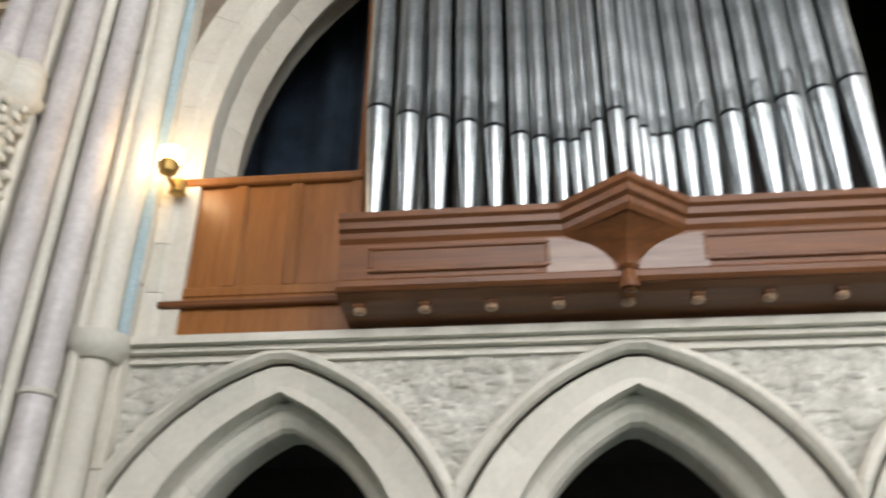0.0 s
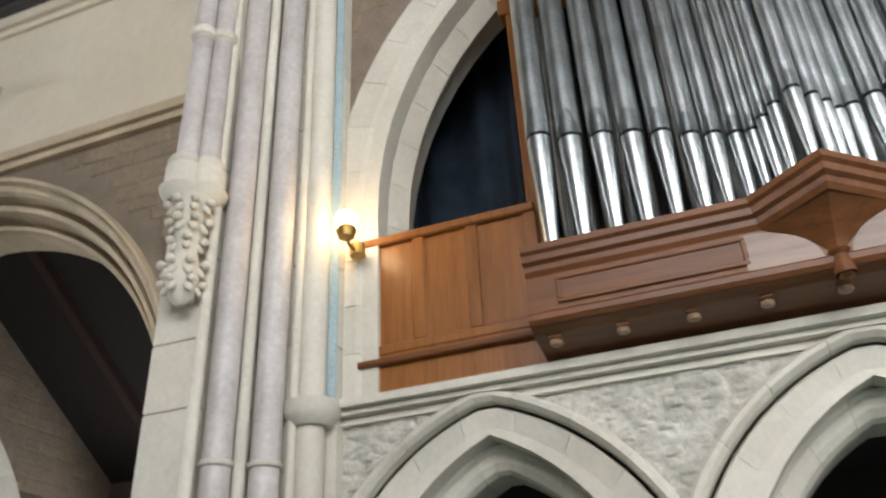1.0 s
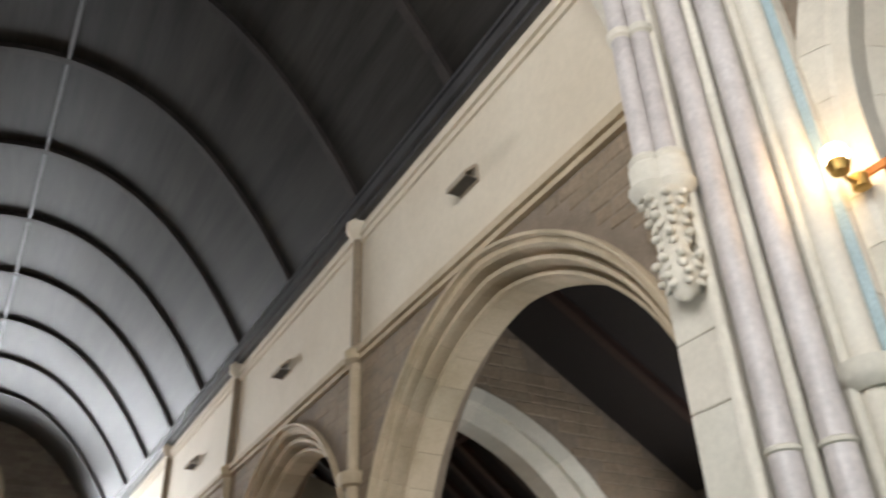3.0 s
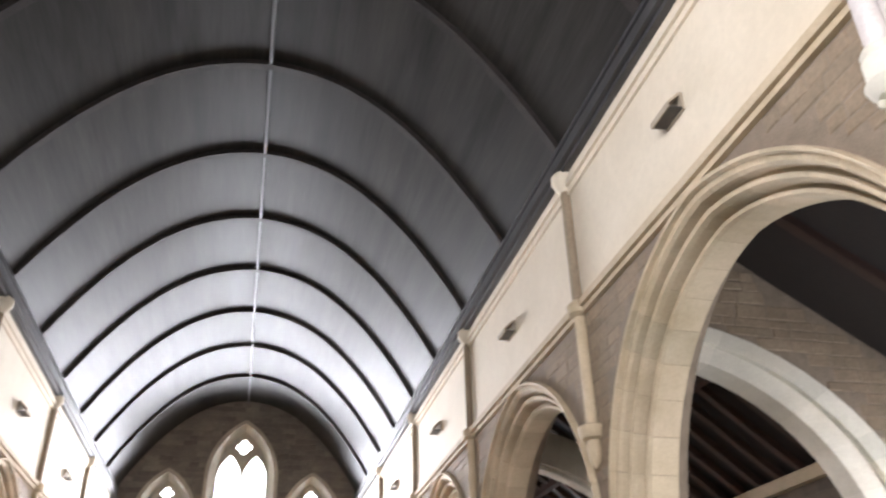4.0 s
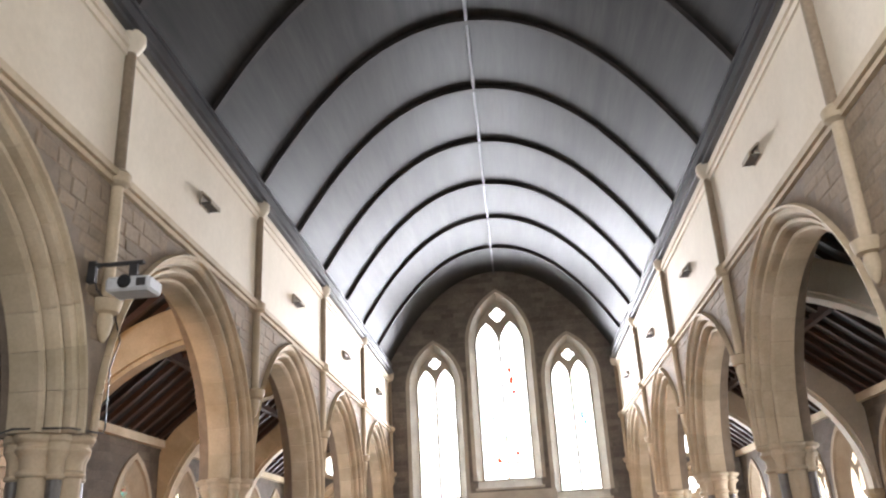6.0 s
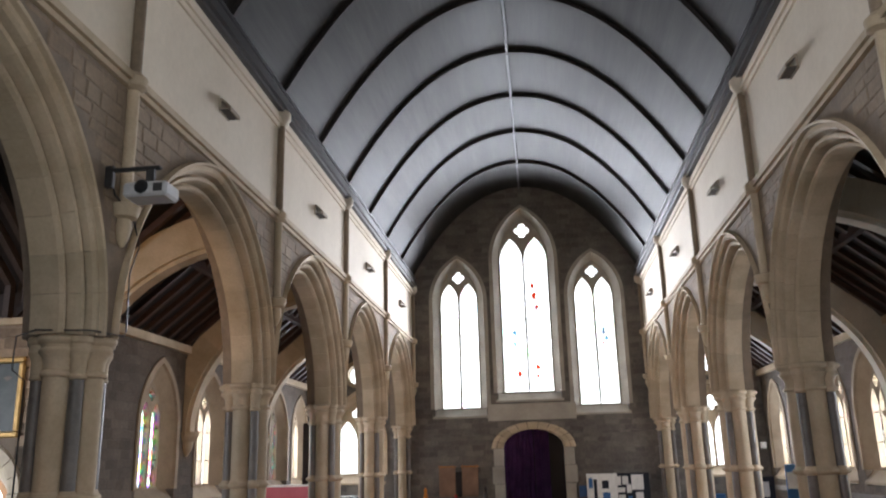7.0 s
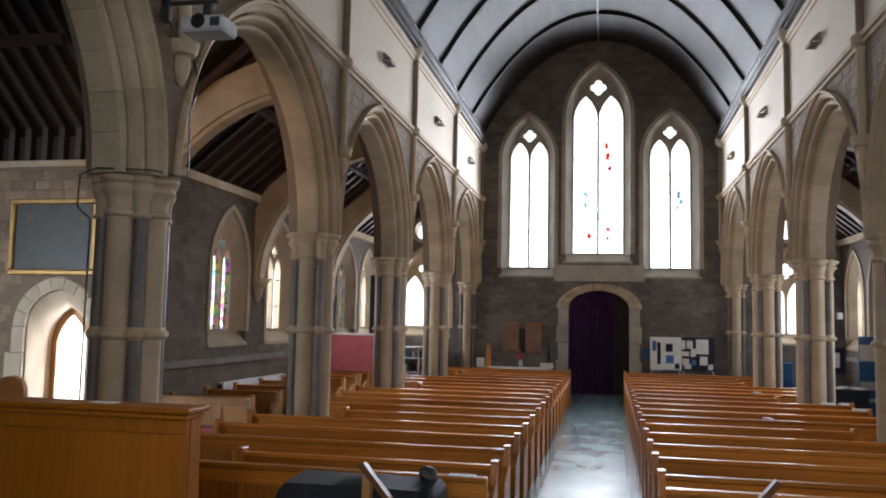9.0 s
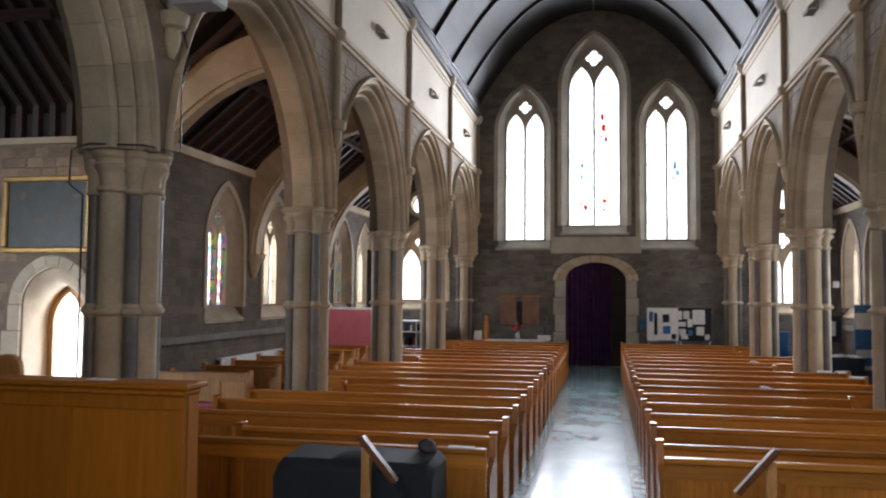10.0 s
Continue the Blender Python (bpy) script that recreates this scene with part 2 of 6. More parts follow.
M_NAVY = grain("navy_board", (0.01, 0.012, 0.02), (0.02, 0.024, 0.035), 5, 90, 0.9)
M_BLUE = grain("blue_print", (0.02, 0.10, 0.30), (0.05, 0.18, 0.42), 4, 60, 0.5, 0.03, "object", 0.2)
M_GILT = grain("gilt_frame", (0.34, 0.20, 0.06), (0.52, 0.34, 0.12), 8, 60, 0.45, 0.4, "", 0, 0.5)
M_CANVAS = grain("old_painting", (0.012, 0.018, 0.015), (0.06, 0.07, 0.055), 3.2, 14, 0.5, 0.2)
M_PALE_PAINT = grain("painting_highlight", (0.07, 0.06, 0.04), (0.16, 0.12, 0.08), 9, 40, 0.6)
M_SILVER = grain("silver_plastic", (0.50, 0.51, 0.52), (0.62, 0.63, 0.64), 4, 80, 0.4, 0.03)
M_IRON = grain("black_iron", (0.02, 0.02, 0.021), (0.045, 0.043, 0.042), 8, 60, 0.5, 0.2)
M_BRASS = grain("brass", (0.40, 0.24, 0.07), (0.58, 0.38, 0.13), 8, 60, 0.5, 0.05, "", 0, 1.0)
M_BULB = glow("lit_bulb", (1.0, 0.72, 0.38), 25.0)
M_LEAF = grain("leaf_green", (0.04, 0.09, 0.02), (0.09, 0.16, 0.04), 8, 60, 0.6)
M_RED = grain("red_flower", (0.40, 0.02, 0.03), (0.55, 0.06, 0.06), 8, 60, 0.7)
M_YELLOW = grain("yellow_flower", (0.65, 0.45, 0.05), (0.75, 0.55, 0.1), 8, 60, 0.7)
M_PALE_BLUE = grain("pale_blue_tone", (0.33, 0.42, 0.44), (0.42, 0.52, 0.54), 4, 50, 0.7)
M_OUTSIDE = glow("white_daylight_haze", (0.96, 0.98, 1.0), 5.0)
M_OUTSIDE.cycles.emission_sampling = "NONE"
M_LAWN = grain("sunlit_lawn", (0.10, 0.16, 0.05), (0.2, 0.26, 0.1), 2, 30, 0.9)


# ---- building helpers ----
from mathutils.geometry import tessellate_polygon


def part(name, bm, material, parent=None, label="", smooth=False):
    me = bpy.data.meshes.new(name)
    bmesh.ops.recalc_face_normals(bm, faces=bm.faces)
    if smooth:
        for f in bm.faces:
            f.smooth = True
    bm.to_mesh(me)
    bm.free()
    me.materials.append(material)
    if smooth:
        me.set_sharp_from_angle(angle=radians(38))
    ob = new(name, me)
    if parent:
        ob.parent = parent
    if label:
        ob["label"] = label
    return ob


def thing(name, label, category, group="", at=(0, 0, 0)):
    ob = tagged(new(name), label, category, group)
    ob.location = at
    return ob


def child_at(parent, name, bm, material, label="", smooth=False):
    """A part drawn in world places under a thing whose Empty stands elsewhere."""
    bmesh.ops.translate(bm, verts=bm.verts, vec=-parent.location)
    return part(name, bm, material, parent, label, smooth)


def box(bm, x0, y0, z0, x1, y1, z1, bev=0.0):
    vs = [bm.verts.new(p) for p in ((x0, y0, z0), (x1, y0, z0), (x1, y1, z0), (x0, y1, z0), (x0, y0, z1), (x1, y0, z1), (x1, y1, z1), (x0, y1, z1))]
    fs = [bm.faces.new([vs[i] for i in f]) for f in ((0, 3, 2, 1), (4, 5, 6, 7), (0, 1, 5, 4), (1, 2, 6, 5), (2, 3, 7, 6), (3, 0, 4, 7))]
    if bev:
        es = {e for f in fs for e in f.edges}
        bmesh.ops.bevel(bm, geom=list(es), offset=bev, segments=1, affect="EDGES")
    return bm


def B(*a):
    return box(bmesh.new(), *a)


def turned(bm, profile, x, y, n=16, lobes=0.0, cap=True):
    """A turned or lobed post: profile of (z, r)."""
    rings = []
    for z, r in profile:
        ring = []
        for i in range(n):
            a = 2 * math.pi * i / n
            q = r * (1 + lobes * math.cos(4 * a)) if lobes else r
            ring.append(bm.verts.new((x + q * math.cos(a), y + q * math.sin(a), z)))
        rings.append(ring)
    for a, b in zip(rings, rings[1:]):
        for i in range(n):
            j = (i + 1) % n
            bm.faces.new((a[i], a[j], b[j], b[i]))
    if cap:
        bm.faces.new(rings[0][::-1])
        bm.faces.new(rings[-1])
    return bm


def tube(bm, path, r, n=8):
    """A round bar along a path of places."""
    rings = []
    pts = [Vector(p) for p in path]
    for i, p in enumerate(pts):
        d = (pts[min(i + 1, len(pts) - 1)] - pts[max(i - 1, 0)]).normalized()
        u = d.cross(Vector((0.31, 0.17, 0.93))).normalized()
        v = d.cross(u)
        rings.append([bm.verts.new(p + r * (math.cos(2 * math.pi * k / n) * u + math.sin(2 * math.pi * k / n) * v)) for k in range(n)])
    for a, b in zip(rings, rings[1:]):
        for i in range(n):
            bm.faces.new((a[i], a[(i + 1) % n], b[(i + 1) % n], b[i]))
    bm.faces.new(rings[0][::-1])
    bm.faces.new(rings[-1])
    return bm


def arch(a, h, n=12):
    """Pointed arch from (-a, 0) over (0, h) to (a, 0)."""
    r = (a * a + h * h) / (2 * a)
    top = math.atan2(h, r - a)
    left = [(r - a - r * math.cos(top * i / n), r * math.sin(top * i / n)) for i in range(n + 1)]
    return left + [(-x, z) for x, z in left[-2::-1]]


def arch_point(a, h, u):
    """The place at u from 0 to 1 along the arch."""
    r = (a * a + h * h) / (2 * a)
    top = math.atan2(h, r - a)
    q = top * (2 * u if u <= 0.5 else 2 - 2 * u)
    x, z = r - a - r * math.cos(q), r * math.sin(q)
    return (x, z) if u <= 0.5 else (-x, z)


def arch_height(a, h, s):
    """Height of the arch over its springing at s from its middle, None outside."""
    r = (a * a + h * h) / (2 * a)
    q = r * r - (abs(s) + r - a) ** 2
    return math.sqrt(q) if q > 0 else None


def slab(bm, outer, holes, put, d0, d1):
    """A plate with holes; put(s, z, d) gives the place."""
    loops = [list(outer)] + [list(q) for q in holes]
    tris = tessellate_polygon([[Vector((s, z, 0)) for s, z in l] for l in loops])
    flat = [p for l in loops for p in l]
    fa = [bm.verts.new(put(s, z, d0)) for s, z in flat]
    fb = [bm.verts.new(put(s, z, d1)) for s, z in flat]
    for t in tris:
        bm.faces.new([fa[i] for i in t])
        bm.faces.new([fb[i] for i in t][::-1])
    k = 0
    for l in loops:
        n = len(l)
        for i in range(n):
            j = (i + 1) % n
            bm.faces.new((fa[k + i], fa[k + j], fb[k + j], fb[k + i]))
        k += n
    return bm


def moulded(put, curves, u0, u1, steps, closed, limit=None):
    """A length of arch moulding. curves: (a, h, d) of each line of its section, in order round the section."""
    bm = bmesh.new()
    rings = []
    for i in range(steps + 1):
        u = u0 + (u1 - u0) * i / steps
        ring = []
        for a, h, d in curves:
            s, z = arch_point(a, h, u)
            if limit is not None:
                s = max(-limit, min(limit, s))
            ring.append(bm.verts.new(put(s, z, d)))
        rings.append(ring)
    n = len(curves)
    for p, q in zip(rings, rings[1:]):
        for i in range(n if closed else n - 1):
            j = (i + 1) % n
            bm.faces.new((p[i], p[j], q[j], q[i]))
    if closed:
        bm.faces.new(rings[0][::-1])
        bm.faces.new(rings[-1])
    return bm


def lancet(x, w, z0, z1, h=None, n=10):
    """Outline of a pointed window: middle, width, sill, apex."""
    h = h or w * 0.95
    return [(x - w / 2, z0)] + [(x + s, z1 - h + z) for s, z in arch(w / 2, h, n)] + [(x + w / 2, z0)]


def struct(ob, label=""):
    return tagged(ob, label, "", "", "structure")


# ---- large structure ----
struct(part("floor", B(-13, -10, -0.3, 9.6, YW + 0.6, 0.0), M_FLOOR), "blue-grey polished floor of the nave")
struct(part("floor_aisle_strip", B(-0.56, 4.2, 0.0, 0.6, YW - 0.1, 0.006), grain("pale_runner", (0.12, 0.20, 0.21), (0.165, 0.25, 0.262), 1.2, 40, 0.22, 0.003, fleck=0.4)), "paler polished strip along the central aisle")
chancel_floor = struct(part("floor_chancel", B(-4.4, -9, 0.0, 4.6, 2.9, 0.6, 0.01), M_FLOOR), "raised chancel floor")
for i in range(2):
    struct(part("step", B(-3.4, 2.9 + 0.35 * i, 0.0, 3.4, 3.25 + 0.35 * i, 0.4 - 0.2 * i, 0.012), M_STONE), "worn stone chancel step")


def west_put(s, z, d):
    return (s, YW + d, z)


def vault_z(x, a=3.85, h=3.21, z0=8.15):
    q = min(1.0, abs(x) / a)
    return z0 + h * (0.96 * (1 - q ** 2.2) + 0.04 * (1 - q))


VX = [3.76 * math.sin(math.pi / 2 * (i / 18 - 1)) for i in range(37)]
VAULT = [(x, vault_z(x)) for x in VX]


def quatrefoil(x, z, r, n=32):
    out = []
    for i in range(n):
        a = 2 * math.pi * i / n
        q = r * (0.62 + 0.38 * abs(math.cos(2 * a)) ** 0.6)
        out.append((x + q * math.cos(a), z + q * math.sin(a)))
    return out


WINDOWS = [0]


def two_light(put, x, w, z0, z1, glass, label, splay=0.2, depth=0.3, stone=M_STONE):
    """A pointed window of two lights under a quatrefoil, in its stone surround."""
    WINDOWS[0] += 1
    win = struct(new("window_%d" % WINDOWS[0]), label)
    h = w * 0.95
    sub = w / 2 - 0.075
    top = z1 - 0.46 * w
    holes = [lancet(x + k * (w / 4 - 0.006), sub, z0 + 0.05, top, sub * 1.05, 7) for k in (-1, 1)]
    holes.append(quatrefoil(x, z1 - 0.30 * w, w * 0.155))
    part("tracery", slab(bmesh.new(), lancet(x, w, z0, z1, h), holes, put, depth, depth + 0.14), stone, win)
    for k in (-1, 1):
        part("pane", slab(bmesh.new(), lancet(x + k * w / 4, w / 2 - 0.03, z0 + 0.02, top + 0.03, sub * 1.05, 7), [], put, depth + 0.06, depth + 0.066), glass, win).visible_shadow = False
        for zz in np.arange(z0 + 0.55, top - 0.3, 0.62):
            b = bmesh.new()
            slab(b, [(x + k * w / 4 - sub / 2 - 0.01, zz), (x + k * w / 4 + sub / 2 + 0.01, zz), (x + k * w / 4 + sub / 2 + 0.01, zz + 0.018), (x + k * w / 4 - sub / 2 - 0.01, zz + 0.018)], [], put, depth + 0.04, depth + 0.055)
            part("saddle_bar", b, M_LEAD, win)
    part("pane", slab(bmesh.new(), quatrefoil(x, z1 - 0.30 * w, w * 0.165), [], put, depth + 0.06, depth + 0.066), glass, win).visible_shadow = False
    wo = w + 2 * splay
    o1 = lancet(x, wo + 0.24, z0, z1 + splay + 0.12, h + splay + 0.12)
    i1 = lancet(x, wo, z0, z1 + splay, h + splay)
    b = bmesh.new()
    n = len(i1)
    rows = [[b.verts.new(put(s, z, d)) for s, z in l] for l, d in ((o1, 0.0), (o1, -0.03), (i1, -0.03), (lancet(x, wo - 0.06, z0, z1 + splay - 0.03, h + splay - 0.03), 0.02), (lancet(x, w, z0, z1, h), depth), (lancet(x, w, z0, z1, h), depth + 0.1))]
    for p, q in zip(rows, rows[1:]):
        for i in range(n - 1):
            b.faces.new((p[i], p[i + 1], q[i + 1], q[i]))
    part("surround", b, stone, win)
    b = bmesh.new()
    pr = [(-0.03, z0 - 0.30), (-0.03, z0 - 0.24), (depth + 0.02, z0 + 0.02), (depth + 0.02, z0 - 0.30)]
    fa = [b.verts.new(put(x - wo / 2 - 0.06, z, d)) for d, z in pr]
    fb = [b.verts.new(put(x + wo / 2 + 0.06, z, d)) for d, z in pr]
    for i in range(4):
        b.faces.new((fa[i], fa[(i + 1) % 4], fb[(i + 1) % 4], fb[i]))
    b.faces.new(fa[::-1])
    b.faces.new(fb)
    part("window_sill", b, stone, win)
    return win


# west wall with its three lancets, the doorway and the ends of the aisles
outer = [(-8, 0), (8, 0), (8, 4.7), (4.4, 7.3), (4.4, 8.2)] + [(x, z + 0.1) for x, z in VAULT[::-1]] + [(-4.4, 8.2), (-4.4, 7.3), (-8, 4.7)]
holes = []
for x, w, z0, z1 in ((-2.22, 1.3, 3.97, 8.75), (0, 1.65, 4.43, 10.4), (2.25, 1.3, 3.97, 8.75)):
    holes.append(lancet(x, w + 0.36, z0 - 0.3, z1 + 0.18, w * 0.95 + 0.18))
for s in (-1, 1):
    holes.append(lancet(s * 5.65, 1.5 + 0.3, 1.7, 4.4 + 0.15, 1.35))
    holes.append([(s * 5.65 + 0.36 * math.cos(a), 5.2 + 0.36 * math.sin(a)) for a in np.linspace(0, 2 * math.pi, 24, endpoint=False)])
holes.append([(-0.98, 0.01)] + [(0.04 + s, 2.70 + 0.6 * z) for s, z in arch(1.02, 0.97)] + [(1.06, 0.01)])
struct(part("wall_west", slab(bmesh.new(), outer, holes, west_put, 0, 0.7), M_WEST), "grey coursed rubble west wall")
two_light(west_put, -2.22, 1.3, 3.97, 8.75, M_GLASS, "bright two-light lancet window in pale stone", stone=M_GREY_STONE)
two_light(west_put, 0.0, 1.65, 4.43, 10.4, leaded("pictorial_glass", 0.45), "tall central lancet window with a little coloured glass", stone=M_GREY_STONE)
two_light(west_put, 2.25, 1.3, 3.97, 8.75, M_GLASS, "bright two-light lancet window in pale stone", stone=M_GREY_STONE)
for s in (-1, 1):
    two_light(west_put, s * 5.65, 1.5, 2.0, 4.4, M_GLASS, "two-light window at the end of the aisle", 0.15)
    WINDOWS[0] += 1
    rose = struct(new("window_%d" % WINDOWS[0]), "small bright round window high in the aisle's end wall")
    ring = [(s * 5.65 + math.cos(a), 5.2 + math.sin(a)) for a in np.linspace(0, 2 * math.pi, 24, endpoint=False)]
    b = slab(bmesh.new(), [(s * 5.65 + 0.44 * (p - s * 5.65), 5.2 + 0.44 * (q - 5.2)) for p, q in ring], [[(s * 5.65 + 0.3 * (p - s * 5.65), 5.2 + 0.3 * (q - 5.2)) for p, q in ring]], west_put, -0.03, 0.3)
    part("surround", b, M_STONE, rose)
    part("pane", slab(bmesh.new(), [(s * 5.65 + 0.31 * (p - s * 5.65), 5.2 + 0.31 * (q - 5.2)) for p, q in ring], [], west_put, 0.2, 0.206), M_GLASS, rose).visible_shadow = False
# string course under the west windows, doorway surround and curtain
struct(part("trim_west_string", slab(bmesh.new(), [(-3.7, 2.98), (-1.2, 2.98), (-1.2, 3.1), (-3.7, 3.1)], [], west_put, -0.07, 0.0), M_DADO), "stone string course")
struct(part("trim_west_string_b", slab(bmesh.new(), [(1.3, 2.98), (3.7, 2.98), (3.7, 3.1), (1.3, 3.1)], [], west_put, -0.07, 0.0), M_DADO), "stone string course")
struct(part("trim_porch_gable", slab(bmesh.new(), [(-1.36, 3.56), (1.44, 3.56), (1.44, 4.08), (-1.36, 4.08)], [], west_put, -0.04, 0.0), M_GREY_STONE), "ashlar panel over the west doorway")
door = struct(new("door_1"), "west doorway hung with dark purple curtains, one half drawn")
DC = [(0.94, 0.95, 0.2), (0.94, 0.95, -0.02), (1.0, 1.02, -0.06), (1.14, 1.14, -0.06), (1.17, 1.17, -0.11), (1.26, 1.27, -0.11), (1.32, 1.33, -0.06), (1.32, 1.33, 0.0), (1.01, 0.97, 0.0), (1.01, 0.97, 0.2)]
N = 11
for i in range(N):
    part("voussoir", moulded(lambda s, z, d: (0.04 + s, YW + d, 2.70 + 0.6 * z), DC, i / N + 0.003, (i + 1) / N - 0.003, 3, True), M_STONE, door)
for k in (-1, 1):
    for j in range(5):
        x0, x1 = sorted((0.04 + k * 0.94, 0.04 + k * (1.32 if j % 2 else 1.26)))
        part("jamb_stone", B(x0, YW - 0.07, 0.004 + j * 0.54, x1, YW - 0.002, 0.534 + j * 0.54, 0.012), M_GREY_STONE, door)
        x0, x1 = sorted((0.04 + k * 0.94, 0.04 + k * 1.01))
        part("jamb_stone", B(x0, YW, 0.004 + j * 0.54, x1, YW + 0.2, 0.534 + j * 0.54), M_GREY_STONE, door)


def curtain(bm, x0, x1, y, z0, z1, folds, depth, top=None):
    n = folds * 8
    rows = []
    for k in range(7):
        f = k / 6
        row = []
        for i in range(n + 1):
            s = i / n
            x = x0 + (x1 - x0) * s
            zt = top(x) if top else z1
            wob = math.sin(s * folds * 2 * math.pi + 1.3 * math.sin(s * 9)) * depth * (0.6 + 0.4 * (1 - f))
            row.append(bm.verts.new((x, y + wob, z0 + (zt - z0) * f)))
        rows.append(row)
    for p, q in zip(rows, rows[1:]):
        for i in range(n):
            bm.faces.new((p[i], p[i + 1], q[i + 1], q[i]))
    bmesh.ops.solidify(bm, geom=bm.faces[:], thickness=0.012)
    return bm


def door_top(x):
    return 2.69 + 0.6 * (arch_height(0.98, 0.97, x - 0.04) or 0.0)


part("curtain", curtain(bmesh.new(), -0.95, 0.03, YW + 0.18, 0.02, 3.2, 7, 0.045, door_top), M_PURPLE, door, "dark purple curtain", True)
part("curtain", curtain(bmesh.new(), 0.05, 0.52, YW + 0.2, 0.02, 3.2, 6, 0.045, door_top), M_PURPLE, door, "dark purple curtain", True)
# near-black sheet standing for the shade beyond the curtains
part("backing", B(-1.0, YW + 0.4, 0.0, 1.08, YW + 0.5, 3.4), M_SHADE, door)

# arcade walls, string, plaster band, cornice
BAYS = list(zip(ENDS, ENDS[1:]))


def arc_dims(a, b):
    """Half width and rise of the inmost order, and what is added to both at the outside."""
    return min(2.12, (b - a) / 2 - 0.28), 2.28


ARC = [(0.0, 0.15), (0.0, -0.13), (0.05, -0.17), (0.14, -0.175), (0.16, -0.10), (0.26, -0.12), (0.30, -0.24), (0.35, -0.29), (0.46, -0.30), (0.49, -0.22), (0.60, -0.24), (0.63, -0.35), (0.70, -0.385), (0.86, -0.385), (0.88, -0.44), (0.96, -0.45), (1.0, -0.40), (1.0, 0.2)]
for sx, side in ((-1, "south"), (1, "north")):
    def wall_put(s, z, d, sx=sx):
        return (sx * (W + d), s, z)
    outer = [(0.94, 7.95), (0.94, CAP)]
    for a, b in BAYS:
        hw, hr = arc_dims(a, b)
        c = (a + b) / 2
        outer += [(max(0.95, c + max(-(b - a) / 2 + 0.01, min((b - a) / 2 - 0.01, s))), CAP + z) for s, z in arch(hw + 0.29 * 0.8, hr + 0.36 * 0.8, 14)]
    outer += [(YW, CAP), (YW, 7.95)]
    struct(part("wall_arcade_" + side, slab(bmesh.new(), outer, [], wall_put, -0.375, 0.375), M_MORTAR), "brown rubble arcade wall")
    # mouldings of each arch, stone by stone
    for bi, (a, b) in enumerate(BAYS):
        hw, hr = arc_dims(a, b)
        c = (a + b) / 2
        ring = struct(new("trim_arcade_arch_%s_%d" % (side, bi + 1)), "moulded limestone arcade arch of several orders")
        sec = [(hw + 0.29 * k, hr + 0.36 * k, d) for k, d in ARC]
        nv = 19
        for i in range(nv):
            if c + arch_point(hw, hr, (i + 0.5) / nv)[0] < 1.1:
                continue
            part("voussoir", moulded(lambda s, z, d: (sx * (W + d), c + s, CAP + z), sec, i / nv + 0.0003, (i + 1) / nv - 0.0003, 2, True, (b - a) / 2 - 0.004), M_STONE, ring)
    bmx = bmesh.new()
    slab(bmx, [(1.3, 6.12), (YW, 6.12), (YW, 6.18), (1.3, 6.18)], [], wall_put, -0.43, -0.37)
    slab(bmx, [(1.3, 6.185), (YW, 6.185), (YW, 6.27), (1.3, 6.27)], [], wall_put, -0.47, -0.37)
    struct(part("trim_string_" + side, bmx, M_STONE), "stone string course over the arches")
    struct(part("wall_band_" + side, slab(bmesh.new(), [(1.3, 6.27), (YW, 6.27), (YW, 7.72), (1.3, 7.72)], [], wall_put, -0.385, -0.37), M_PLASTER), "cream plastered band below the vault")
    bmx = bmesh.new()
    for z0, z1, d in ((7.72, 7.80, -0.42), (7.80, 7.88, -0.46), (7.88, 7.98, -0.42)):
        slab(bmx, [(1.3, z0), (YW, z0), (YW, z1), (1.3, z1)], [], wall_put, d, -0.37)
    struct(part("trim_cornice_" + side, bmx, M_PLASTER), "cream moulded cornice")
    bmx = bmesh.new()
    for z0, z1, d in ((7.985, 8.04, -0.50), (8.045, 8.10, -0.56), (8.105, 8.17, -0.53), (8.175, 8.30, -0.49), (8.305, 8.36, -0.52), (8.365, 8.50, -0.46)):
        slab(bmx, [(1.3, z0), (YW, z0), (YW, z1), (1.3, z1)], [], wall_put, d, -0.3)
    struct(part("trim_wall_plate_" + side, bmx, M_PLATE), "grey moulded timber wall plate")

# nave vault
bm = bmesh.new()
slab(bm, VAULT + [(x * 1.04, z + 0.12) for x, z in VAULT[::-1]], [], lambda s, z, d: (s, d, z), 1.2, YW + 0.05)
ceiling = struct(part("ceiling", bm, M_VAULT, None, "", True), "grey boarded barrel vault")
for y in [1.25 + 2.42 * i for i in range(3)] + [8.52, 10.94, 13.26, 15.58, 17.92, 20.25, 22.7]:
    bm = bmesh.new()
    slab(bm, VAULT + [(x * 0.978, 8.15 + (z - 8.15) * 0.972) for x, z in VAULT[::-1]], [], lambda s, z, d: (s, y + d, z), -0.065, 0.065)
    struct(part("trim_rib", bm, M_RIB), "dark timber vault rib")
bm = bmesh.new()
box(bm, -0.03, 1.2, 11.27, 0.03, YW, 11.38, 0.01)
struct(part("trim_ridge", bm, grain("grey_ridge", (0.07, 0.068, 0.07), (0.11, 0.108, 0.11), 3, 30, 0.6)), "grey timber ridge rib")

